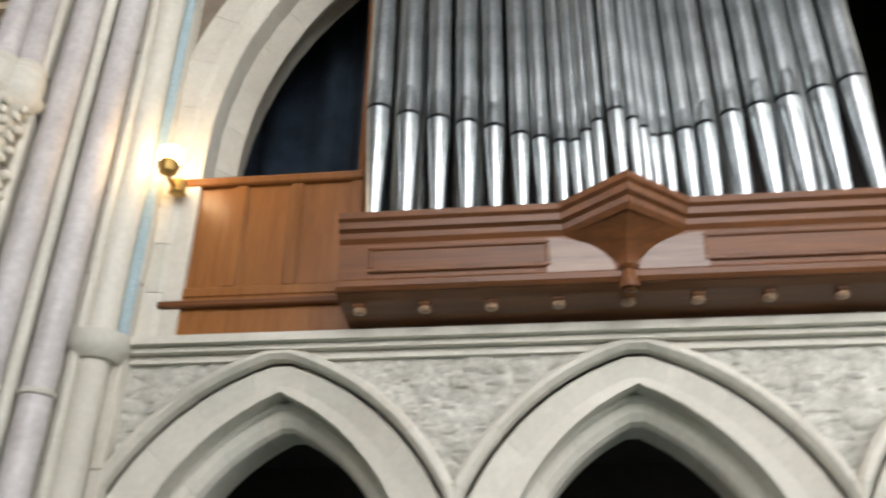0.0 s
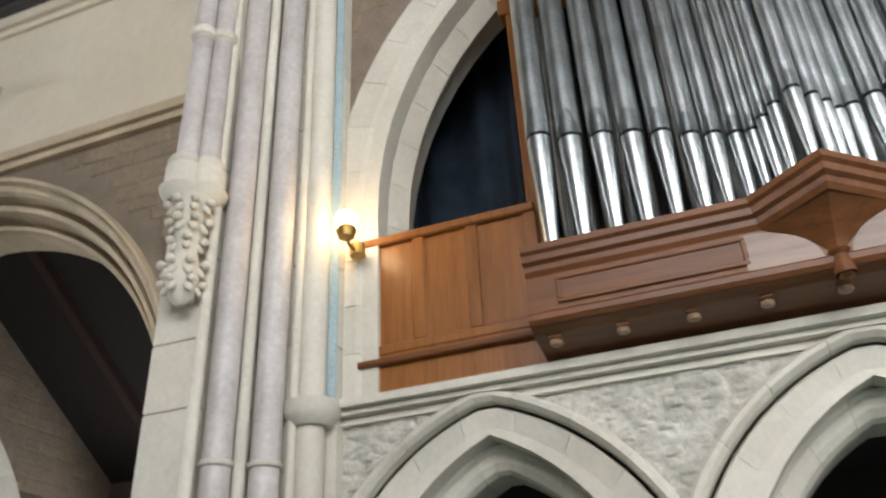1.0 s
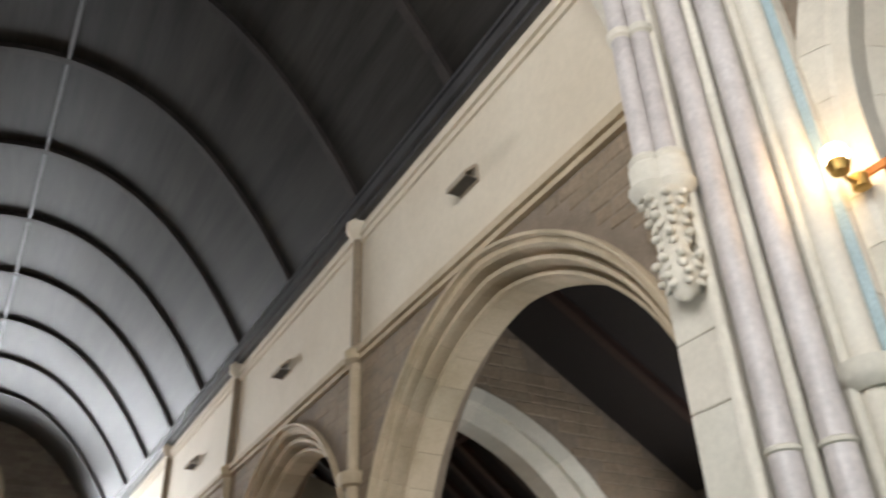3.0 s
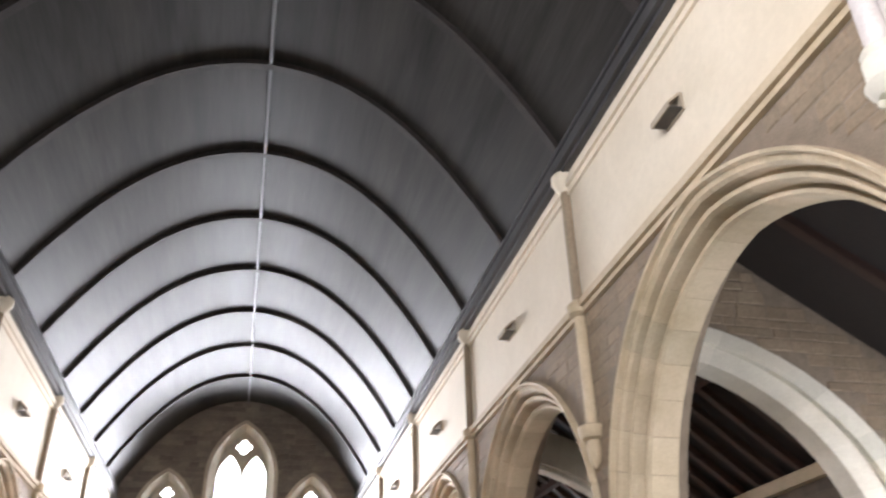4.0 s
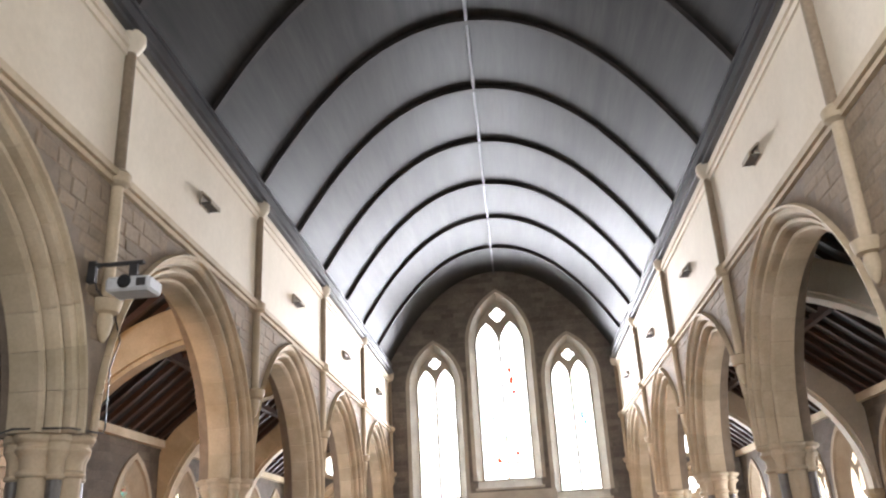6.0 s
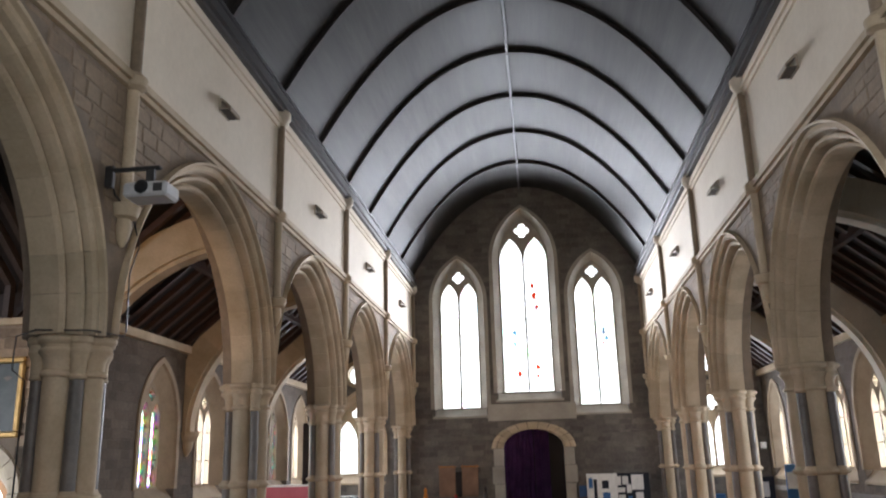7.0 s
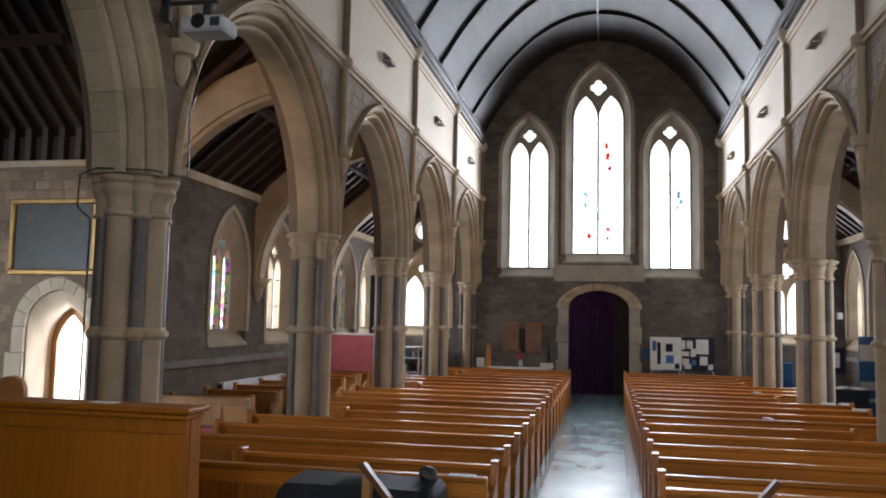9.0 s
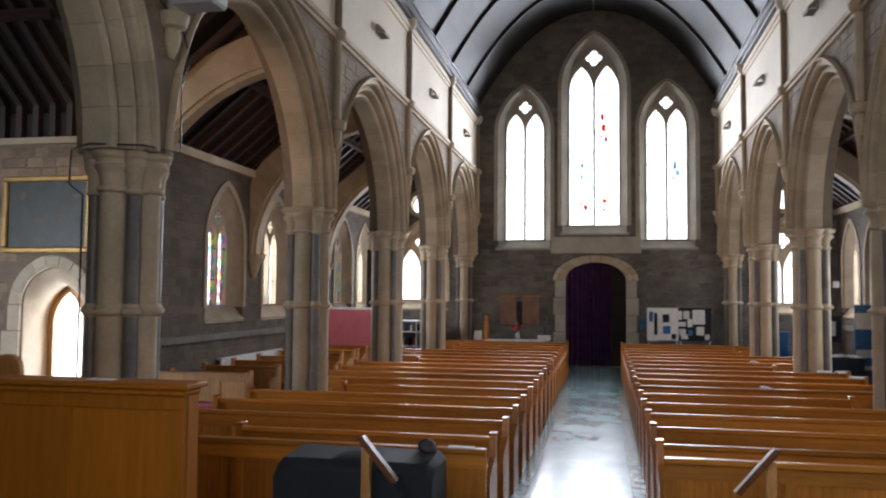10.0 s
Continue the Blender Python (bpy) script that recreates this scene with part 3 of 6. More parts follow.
# aisle walls and windows
for sx, side in ((-1, "south"), (1, "north")):
    def aisle_put(s, z, d, sx=sx):
        return (sx * (AW + d), s, z)
    y0 = 11.25 if sx < 0 else PY[0] - 0.15
    ws = [14.3, 16.9, 19.0, 21.8, 23.9] + ([7.4, 9.6, 12.2] if sx > 0 else [])
    hs = [lancet(y, 0.9 + 0.74, 1.6, 4.02 + 0.37, 1.22) for y in ws]
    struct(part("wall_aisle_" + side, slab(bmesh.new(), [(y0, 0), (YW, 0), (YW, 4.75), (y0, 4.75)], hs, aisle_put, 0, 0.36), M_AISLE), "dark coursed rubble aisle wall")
    for k, y in enumerate(ws):
        st = sx < 0 and k in (0, 3)
        two_light(aisle_put, y, 0.9, 1.92, 4.02, M_STAINED if st else M_GLASS, "stained glass window in a deep stone reveal" if st else "clear leaded window in a deep stone reveal", 0.34, 0.18, M_REVEAL)
    bmx = slab(bmesh.new(), [(y0 + 0.01, 1.30), (YW, 1.30), (YW, 1.42), (y0 + 0.01, 1.42)], [], aisle_put, -0.07, 0.0)
    struct(part("trim_dado_" + side, bmx, M_DADO), "stone string below the aisle windows")
    struct(part("trim_aisle_plate_" + side, slab(bmesh.new(), [(y0 + 0.01, 4.68), (YW, 4.68), (YW, 4.84), (y0 + 0.01, 4.84)], [], aisle_put, -0.12, 0.0), M_STONE), "pale wall plate at the foot of the aisle roof")
    # lean-to roof and its rafters
    bmx = bmesh.new()
    yr = 10.3 if sx < 0 else PY[0] + 0.1
    prof = [(AW + 0.5, 4.65), (4.3, 7.3), (4.3, 7.45), (AW + 0.5, 4.8)]
    fa = [bmx.verts.new((sx * x, yr, z)) for x, z in prof]
    fb = [bmx.verts.new((sx * x, YW, z)) for x, z in prof]
    for i in range(4):
        bmx.faces.new((fa[i], fa[(i + 1) % 4], fb[(i + 1) % 4], fb[i]))
    bmx.faces.new(fa)
    bmx.faces.new(fb[::-1])
    roof = struct(part("ceiling_aisle_" + side, bmx, M_BOARD), "dark boarded lean-to aisle roof")
    me = None
    for y in np.arange(yr + 0.3, YW, 0.46):
        if me is None:
            b = bmesh.new()
            dx, dz = AW + 0.02 - 4.4, 4.86 - 7.16
            q = [(4.4, 7.16), (AW + 0.02, 4.86), (AW + 0.02, 4.74), (4.4, 7.02)]
            va = [b.verts.new((sx * x, -0.055, z)) for x, z in q]
            vb = [b.verts.new((sx * x, 0.055, z)) for x, z in q]
            for i in range(4):
                b.faces.new((va[i], va[(i + 1) % 4], vb[(i + 1) % 4], vb[i]))
            b.faces.new(va)
            b.faces.new(vb[::-1])
            ob = part("rafter", b, M_RAFTER, roof)
            me = ob.data
        else:
            ob = new("rafter", me)
            ob.parent = roof
        ob.location = (0, y, 0)
    part("purlin", B(*(sorted((sx * 5.85, sx * 5.72))[0], y0 + 0.05, 5.84, sorted((sx * 5.85, sx * 5.72))[1], YW - 0.02, 6.0)), M_RAFTER, roof)
    # half arches across the aisle
    for y in PY[1:]:
        z0 = 3.0
        pts_in = [(4.1 + 3.0 * math.cos(t), z0 + 2.8 * math.sin(t)) for t in np.linspace(0, math.pi / 2, 15)]
        pts_out = [(4.1 + 3.08 * min(1.0, math.cos(t) * 1.14), z0 + 3.35 * math.sin(t)) for t in np.linspace(0, math.pi / 2, 15)]
        half = struct(new("trim_half_arch"), "limestone half arch across the aisle")
        for i in range(14):
            quad = [pts_in[i], pts_in[i + 1], pts_out[i + 1], pts_out[i]]
            b = slab(bmesh.new(), quad, [], lambda s, z, d: (sx * s, y + d, z), -0.2, 0.2)
            # north side gets paler stone, which puts its window light into the colour
            part("voussoir", b, M_WHITE_STONE if sx > 0 else M_STONE, half)
            mid = [pts_in[i], pts_in[i + 1], [(p + q) / 2 for p, q in zip(pts_in[i + 1], pts_out[i + 1])], [(p + q) / 2 for p, q in zip(pts_in[i], pts_out[i])]]
            mid[0], mid[1] = [(4.1 + (p[0] - 4.1) * 0.975, z0 + (p[1] - z0) * 0.975) for p in mid[:2]]
            part("voussoir", slab(bmesh.new(), mid, [], lambda s, z, d: (sx * s, y + d, z), -0.13, 0.13), M_WHITE_STONE if sx > 0 else M_STONE, half)
        part("corbel", turned(bmesh.new(), [(z0 - 0.45, 0.03), (z0 - 0.3, 0.12), (z0 - 0.15, 0.15), (z0 - 0.05, 0.24), (z0 + 0.05, 0.26)], sx * (AW - 0.02), y, 14), M_STONE, half)
# north chapel beside the first bay: lean-to roof, outer wall with an added unseen window, half arch under a rubble wall
struct(part("wall_chapel_east", B(4.5, 0.6, 0, 9.2, 1.0, 8.2), M_WEST), "dark rubble wall closing the chapel")
chapel_put = lambda s, z, d: (8.6 + d, s, z)
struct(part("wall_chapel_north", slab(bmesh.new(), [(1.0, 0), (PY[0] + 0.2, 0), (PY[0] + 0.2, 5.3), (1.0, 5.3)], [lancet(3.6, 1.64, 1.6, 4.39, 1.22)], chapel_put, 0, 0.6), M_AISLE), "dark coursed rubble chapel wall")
# unseen window, added as an opening for the fill lamp
two_light(chapel_put, 3.6, 0.9, 1.92, 4.02, M_GLASS, "clear leaded window in a deep stone reveal", 0.34, 0.3)
croof = struct(part("ceiling_chapel", slab(bmesh.new(), [(4.35, 7.85), (9.2, 4.75), (9.2, 4.95), (4.35, 8.05)], [], lambda s, z, d: (s, d, z), 0.9, PY[0] + 0.2), M_BOARD), "dark boarded lean-to chapel roof")
for y in (1.9, 2.9, 3.9, 4.9):
    part("rafter", slab(bmesh.new(), [(4.4, 7.82), (8.6, 5.135), (8.6, 5.0), (4.4, 7.68)], [], lambda s, z, d: (s, y + d, z), -0.06, 0.06), M_RAFTER, croof)
HALF = [(k * math.pi / 28) for k in range(15)]


def half_out(t, a=3.13, h=2.60):
    return (4.3 + a * math.sin(t), 3.5 + h * math.cos(t))


# pale stone here paints the brightness that windows give this half arch
half = struct(new("trim_chapel_half_arch"), "half arch at the aisle mouth, window light in its pale colour")
for i in range(14):
    o0, o1, i0, i1 = half_out(HALF[i]), half_out(HALF[i + 1]), half_out(HALF[i], 2.5, 2.2), half_out(HALF[i + 1], 2.5, 2.2)
    m0, m1 = half_out(HALF[i], 2.84, 2.41), half_out(HALF[i + 1], 2.84, 2.41)
    part("voussoir", slab(bmesh.new(), [m0, m1, o1, o0], [], lambda s, z, d: (s, PY[0] + d, z), -0.24, 0.24), M_WHITE_STONE, half)
    part("voussoir", slab(bmesh.new(), [i0, i1, m1, m0], [], lambda s, z, d: (s, PY[0] + d, z), -0.16, 0.16), M_WHITE_STONE, half)
rim = [half_out(t, 3.11, 2.58) for t in HALF] + [(8.59, 3.5)]
chapel_wall = struct(part("wall_diaphragm", slab(bmesh.new(), rim + [(8.59, 5.2), (4.45, 7.82)], [], lambda s, z, d: (s, PY[0] + d, z), -0.14, 0.14), M_MORTAR), "brown rubble wall over the half arch")
struct(part("wall_chapel_respond", B(6.8, PY[0] - 0.24, 0, 8.59, PY[0] + 0.24, 3.5), M_MORTAR), "rubble respond below the half arch")

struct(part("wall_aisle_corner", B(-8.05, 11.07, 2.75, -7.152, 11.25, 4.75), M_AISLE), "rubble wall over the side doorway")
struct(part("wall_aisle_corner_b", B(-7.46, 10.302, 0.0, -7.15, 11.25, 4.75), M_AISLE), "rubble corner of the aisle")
# south transept: west wall with doorway, side wall, roof
def tw(s, z, d):
    return (s, 10.3 + d, z)


dh = [(-8.58, 0.01)] + [(-8.03 + s, 2.0 + z) for s, z in arch(0.55, 0.58)] + [(-7.48, 0.01)]
struct(part("wall_transept_west", slab(bmesh.new(), [(-12, 0), (-7.45, 0), (-7.45, 4.5), (-12, 4.5)], [dh], tw, 0, 0.75), M_MORTAR), "rubble wall with a doorway and a painting")
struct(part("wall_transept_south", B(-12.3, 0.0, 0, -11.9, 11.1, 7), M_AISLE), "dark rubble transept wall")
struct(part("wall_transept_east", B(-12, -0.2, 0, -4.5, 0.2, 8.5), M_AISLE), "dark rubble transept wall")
side_door = struct(new("door_2"), "deep pale stone doorway with an open door to bright daylight")
SD = [(0.55, 0.58, 0.0), (0.55, 0.58, -0.03), (0.60, 0.63, -0.05), (0.74, 0.76, -0.05), (0.76, 0.79, 0.0)]
for i in range(9):
    part("voussoir", moulded(lambda s, z, d: (-8.03 + s, 10.3 + d, 2.0 + z), SD, i / 9 + 0.003, (i + 1) / 9 - 0.003, 3, True), M_CREAM, side_door)
for k in (-1, 1):
    for j in range(5):
        e = 0.1 if j % 2 else 0.0
        x0, x1 = sorted((-8.03 + k * 0.55, -8.03 + k * (0.76 + e)))
        part("jamb_stone", B(x0, 10.25, 0.004 + j * 0.4, x1, 10.32, 0.394 + j * 0.4, 0.01), M_CREAM, side_door)
part("reveal", slab(bmesh.new(), [(-8.62, 0.0), (-8.62, 2.7), (-7.46, 2.7), (-7.46, 0.0)], [[(-8.56, 0.01)] + [(-8.2 + s, 1.68 + z) for s, z in arch(0.36, 0.62)] + [(-7.84, 0.01)]], lambda s, z, d: (s, 10.97 + d, z), 0.0, 0.1), M_STONE, side_door)
bm = bmesh.new()
rows = []
for f in (0.0, 0.25, 0.5, 0.75, 1.0):
    a, h, c, z0 = 0.54 - 0.16 * f, 0.57 + 0.07 * f, -8.03 - 0.16 * f, 2.0 - 0.3 * f - 0.12 * math.sin(f * math.pi)
    line = [(c - a, 0.01)] + [(c + s, z0 + z) for s, z in arch(a, h)] + [(c + a, 0.01)]
    rows.append([bm.verts.new((x, 10.33 + 0.62 * f, z)) for x, z in line])
for p, q in zip(rows, rows[1:]):
    for i in range(len(p) - 1):
        bm.faces.new((p[i], p[i + 1], q[i + 1], q[i]))
part("rear_vault", bm, M_CREAM, side_door, "splayed cream stone reveal", True)
part("door_frame", slab(bmesh.new(), [(-8.58, 0.01)] + [(-8.2 + s, 1.68 + z) for s, z in arch(0.38, 0.66)] + [(-7.82, 0.01)], [[(-8.47, 0.02)] + [(-8.2 + s, 1.68 + z) for s, z in arch(0.27, 0.51)] + [(-7.93, 0.02)]], lambda s, z, d: (s, 10.92 + d, z), 0.0, 0.045), M_PINE, side_door, "orange-brown timber door frame")
prof = [(10.9, 5.05), (8.2, 7.15), (8.2, 7.35), (10.9, 5.25)]
troof = struct(part("ceiling_transept", slab(bmesh.new(), prof, [], lambda s, z, d: (d, s, z), -12, -7.2), M_BOARD), "dark boarded transept roof")
struct(part("ceiling_transept_flat", B(-12.2, -0.2, 7.25, -4.4, 8.3, 7.45), M_BOARD), "dark ceiling high over the transept")
struct(part("ceiling_transept_side", B(-7.2, 8.3, 7.25, -4.4, 10.6, 7.45), M_BOARD), "dark ceiling high over the transept")
# added panels closing gaps to the sky, roof shade put into their colour
struct(part("wall_transept_gable", slab(bmesh.new(), [(-7.9, 4.82), (-4.4, 7.2), (-4.4, 7.4), (-7.9, 7.4)], [], lambda s, z, d: (s, 10.62 + d, z), 0, 0.1), M_SHADE), "near-black closing panel over the aisle roof")
struct(part("wall_transept_cheek", slab(bmesh.new(), [(8.2, 7.1), (10.9, 5.0), (10.9, 7.45), (8.2, 7.45)], [], lambda s, z, d: (d, s, z), -7.3, -7.18), M_SHADE), "near-black closing panel beside the transept roof")
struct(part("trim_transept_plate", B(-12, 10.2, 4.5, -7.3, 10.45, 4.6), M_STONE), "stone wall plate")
struct(part("wall_transept_top", B(-12, 10.7, 4.5, -7.3, 11.05, 5.1), M_SHADE), "near-black panel painted as the shade behind the rafters")
me = None
for x in np.arange(-11.8, -7.2, 0.30):
    if me is None:
        b = slab(bmesh.new(), [(10.36, 4.6), (10.48, 4.6), (10.48, 5.22), (8.2, 7.0), (8.2, 6.85), (10.36, 5.15)], [], lambda s, z, d: (d, s, z), -0.05, 0.05)
        ob = part("rafter", b, wood("grey_rafter", (0.04, 0.027, 0.022), (0.075, 0.052, 0.042), 1, 0.6), troof)
        me = ob.data
    else:
        ob = new("rafter", me)
        ob.parent = troof
    ob.location = (x, 0, 0)
part("collar", B(-11.9, 9.05, 6.05, -7.3, 9.15, 6.2), M_RAFTER, troof)

# chancel: walls and roof round the camera
def cw(s, z, d):
    return (OX + d, s, z)


CH_A, CH_H, CH_Z = 2.48, 2.48, 5.2
OARCH = [-0.58, -2.50, -4.42, -6.34]
hs = [[(c - 0.8, 0.61)] + [(c + s, 2.4 + z) for s, z in arch(0.8, 1.21)] + [(c + 0.8, 0.61)] for c in OARCH]
hs.append([(OC - CH_A - 0.1, 3.9)] + [(OC + s, CH_Z + z) for s, z in arch(CH_A + 0.1, CH_H + 0.1, 16)] + [(OC + CH_A + 0.1, 3.9)])
struct(part("wall_chancel_north", slab(bmesh.new(), [(-9, 0.6), (0.5, 0.6), (0.5, 9.6), (-9, 9.6)], hs, cw, 0, 0.6), M_WHITE_STONE), "pale stone chancel wall with arches below the organ")
sh = [lancet(y, 1.9, 4.9, 8.9, 1.6) for y in (-1.3, -3.7, -6.1)]
struct(part("wall_chancel_south", slab(bmesh.new(), [(-9, 0.6), (0.5, 0.6), (0.5, 9.6), (-9, 9.6)], sh, lambda s, z, d: (-OX - d, s, z), 0, 0.5), M_WHITE_STONE), "pale stone chancel wall")
struct(part("wall_east", slab(bmesh.new(), [(-4.8, 0.6), (4.8, 0.6), (4.8, 9.6), (-4.8, 9.6)], [lancet(0, 3.4, 2.7, 7.9, 2.6)], lambda s, z, d: (s, -9 - d, z), -0.3, 0.3), M_WHITE_STONE), "pale stone east wall")
struct(part("ceiling_chancel", B(-4.9, -9.3, 9.6, 4.9, 0.9, 9.9), M_BOARD), "dark boarded chancel roof")
# wall over the chancel arch
bm = slab(bmesh.new(), [(-4.2, 11.9), (4.2, 11.9), (4.2, 5.0)] + [(s, 5.0 + z) for s, z in arch(3.85, 5.2, 16)[::-1]] + [(-4.2, 5.0)], [], lambda s, z, d: (s, 0.9 + d, z), 0, 0.35)
struct(part("wall_chancel_arch", bm, M_WHITE_STONE), "pale stone wall over the chancel arch")
# plain closing surfaces; darkness of chamber and arches is painted on them
struct(part("wall_chamber_back", B(6.6, -6.5, 0.6, 6.8, 0.6, 9.6), M_SHADE), "organ chamber back, painted near-black for its shade")
struct(part("wall_chamber_side", B(4.8, 0.5, 0.6, 6.7, 0.62, 9.6), M_SHADE), "organ chamber side, painted near-black for its shade")
struct(part("wall_chamber_far", B(4.8, -6.6, 0.6, 6.7, -6.48, 9.6), M_SHADE), "organ chamber side, painted near-black for its shade")
struct(part("ceiling_chamber", B(4.8, -6.6, 9.4, 6.8, 0.6, 9.6), M_SHADE), "organ chamber ceiling, painted near-black for its shade")
struct(part("wall_vestry_back", B(6.0, -8.5, 0.6, 6.1, 0.5, 3.6), M_SHADE), "near-black backing for the shade seen through the arches")
struct(part("floor_chamber", B(4.8, -6.5, 3.6, 6.6, 0.5, 3.8), M_SHADE), "organ chamber loft floor, painted near-black for its shade")
# arches below the organ, stone by stone
OSEC = [(0.69, 1.06, -0.5), (0.69, 1.06, -0.25), (0.71, 1.08, -0.21), (0.75, 1.12, -0.18), (0.80, 1.165, -0.172), (0.815, 1.18, -0.15), (0.845, 1.205, -0.145), (0.855, 1.215, -0.19), (0.88, 1.235, -0.185), (0.88, 1.235, -0.04), (0.90, 1.255, 0.0), (1.03, 1.355, 0.02), (1.04, 1.37, 0.0), (1.058, 1.385, 0.0), (1.066, 1.39, 0.06), (1.09, 1.415, 0.092), (1.12, 1.44, 0.087), (1.14, 1.46, 0.06), (1.14, 1.46, -0.2), (0.9, 1.3, -0.5)]
for k, c in enumerate(OARCH):
    ring = struct(new("trim_organ_arch_%d" % (k + 1)), "pale pointed arch with a rolled hood mould")
    for i in range(11):
        part("voussoir", moulded(lambda s, z, d: (OX - d, c + s, 2.4 + z), OSEC, i / 11 + 0.0004, (i + 1) / 11 - 0.0004, 3, True, 0.962), M_WHITE_STONE, ring)
    part("jamb", slab(bmesh.new(), [(0.70, 0.6), (0.962, 0.6), (0.962, 2.4), (0.70, 2.4)], [], lambda s, z, d: (OX - d, c + s, z), -0.2, 0.025), M_WHITE_STONE, ring)
    part("jamb", slab(bmesh.new(), [(-0.962, 0.6), (-0.70, 0.6), (-0.70, 2.4), (-0.962, 2.4)], [], lambda s, z, d: (OX - d, c + s, z), -0.2, 0.025), M_WHITE_STONE, ring)
# rough rubble in the spandrels
bm = bmesh.new()
ny, nz, step = 370, 74, 0.0152
cells = [(random.uniform(-5.4, 0.5), random.uniform(2.7, 4.0), random.uniform(0.3, 1.0)) for _ in range(1500)]
cy = np.array([c[0] for c in cells])
cz = np.array([c[1] for c in cells])
ch = np.array([c[2] for c in cells])
gv = {}
for i in range(ny + 1):
    for j in range(nz + 1):
        y, z = 0.36 - i * step, 2.82 + j * step
        d = np.hypot((cy - y) * 0.62, (cz - z) * 1.35)
        o = np.argsort(d)[:2]
        edge = min(1.0, (d[o[1]] - d[o[0]]) / 0.03)
        hgt = 0.004 + edge * (0.008 + 0.016 * ch[o[0]] + 0.12 * (z - cz[o[0]]) * (ch[o[0]] - 0.4)) + 0.004 * noise.noise((y * 34, z * 34, 0))
        gv[i, j] = bm.verts.new((OX - hgt, y, z))
for i in range(ny):
    for j in range(nz):
        y, z = 0.36 - (i + 0.5) * step, 2.82 + (j + 0.5) * step
        inside = False
        for c in OARCH:
            q = arch_height(1.1, 1.42, y - c) if abs(y - c) < 1.09 else None
            if q and z < 2.4 + q - 0.02:
                inside = True
        if not inside:
            bm.faces.new((gv[i, j], gv[i + 1, j], gv[i + 1, j + 1], gv[i, j + 1]))
for v in [v for v in bm.verts if not v.link_faces]:
    bm.verts.remove(v)
struct(part("wall_spandrel_rubble", bm, M_FLINT, None, "", True), "rough whitish rubble set in mortar between the arches")
bm = bmesh.new()
slab(bm, [(-8.5, 3.775), (0.62, 3.775), (0.62, 3.815), (-8.5, 3.815)], [], cw, -0.045, 0.0)
slab(bm, [(-8.5, 3.82), (0.62, 3.82), (0.62, 3.85), (-8.5, 3.85)], [], cw, -0.10, 0.0)
slab(bm, [(-8.5, 3.853), (0.62, 3.853), (0.62, 3.9), (-8.5, 3.9)], [], cw, -0.15, 0.0)
struct(part("trim_organ_string", bm, M_WHITE_STONE), "pale stone string course below the organ")
# arch of the organ chamber
CHAMFER = [(0.02, -0.36), (0.0, -0.30), (0.19, -0.03), (0.21, 0.0), (0.24, 0.025), (0.44, 0.03), (0.44, -0.1), (0.3, -0.36)]
CSEC = [(CH_A + k, CH_H + k, d) for k, d in CHAMFER]
ring = struct(new("trim_chamber_arch"), "broad chamfered pale stone arch of the organ chamber")
for i in range(23):
    part("voussoir", moulded(lambda s, z, d: (OX - d, OC + s, CH_Z + z), CSEC, i / 23 + 0.0002, (i + 1) / 23 - 0.0002, 3, True), M_WHITE_STONE, ring)


def upright(bm, plan, z0, z1):
    """An upright block from its plan of (x, y)."""
    fa, fb = [bm.verts.new((x, y, z0)) for x, y in plan], [bm.verts.new((x, y, z1)) for x, y in plan]
    for i in range(len(plan)):
        j = (i + 1) % len(plan)
        bm.faces.new((fa[i], fa[j], fb[j], fb[i]))
    bm.faces.new(fa[::-1])
    bm.faces.new(fb)
    return bm


for k in (-1, 1):
    for j in range(4):
        edge = 0.02 if j % 2 else -0.05
        plan = [(OX - d, OC + kk) for kk, d in ((k * (CH_A + q + (edge if q > 0.4 else 0.0)), d) for q, d in CHAMFER)]
        part("jamb_stone", upright(bmesh.new(), plan, 3.903 + j * 0.325, 4.223 + j * 0.325), M_WHITE_STONE, ring)


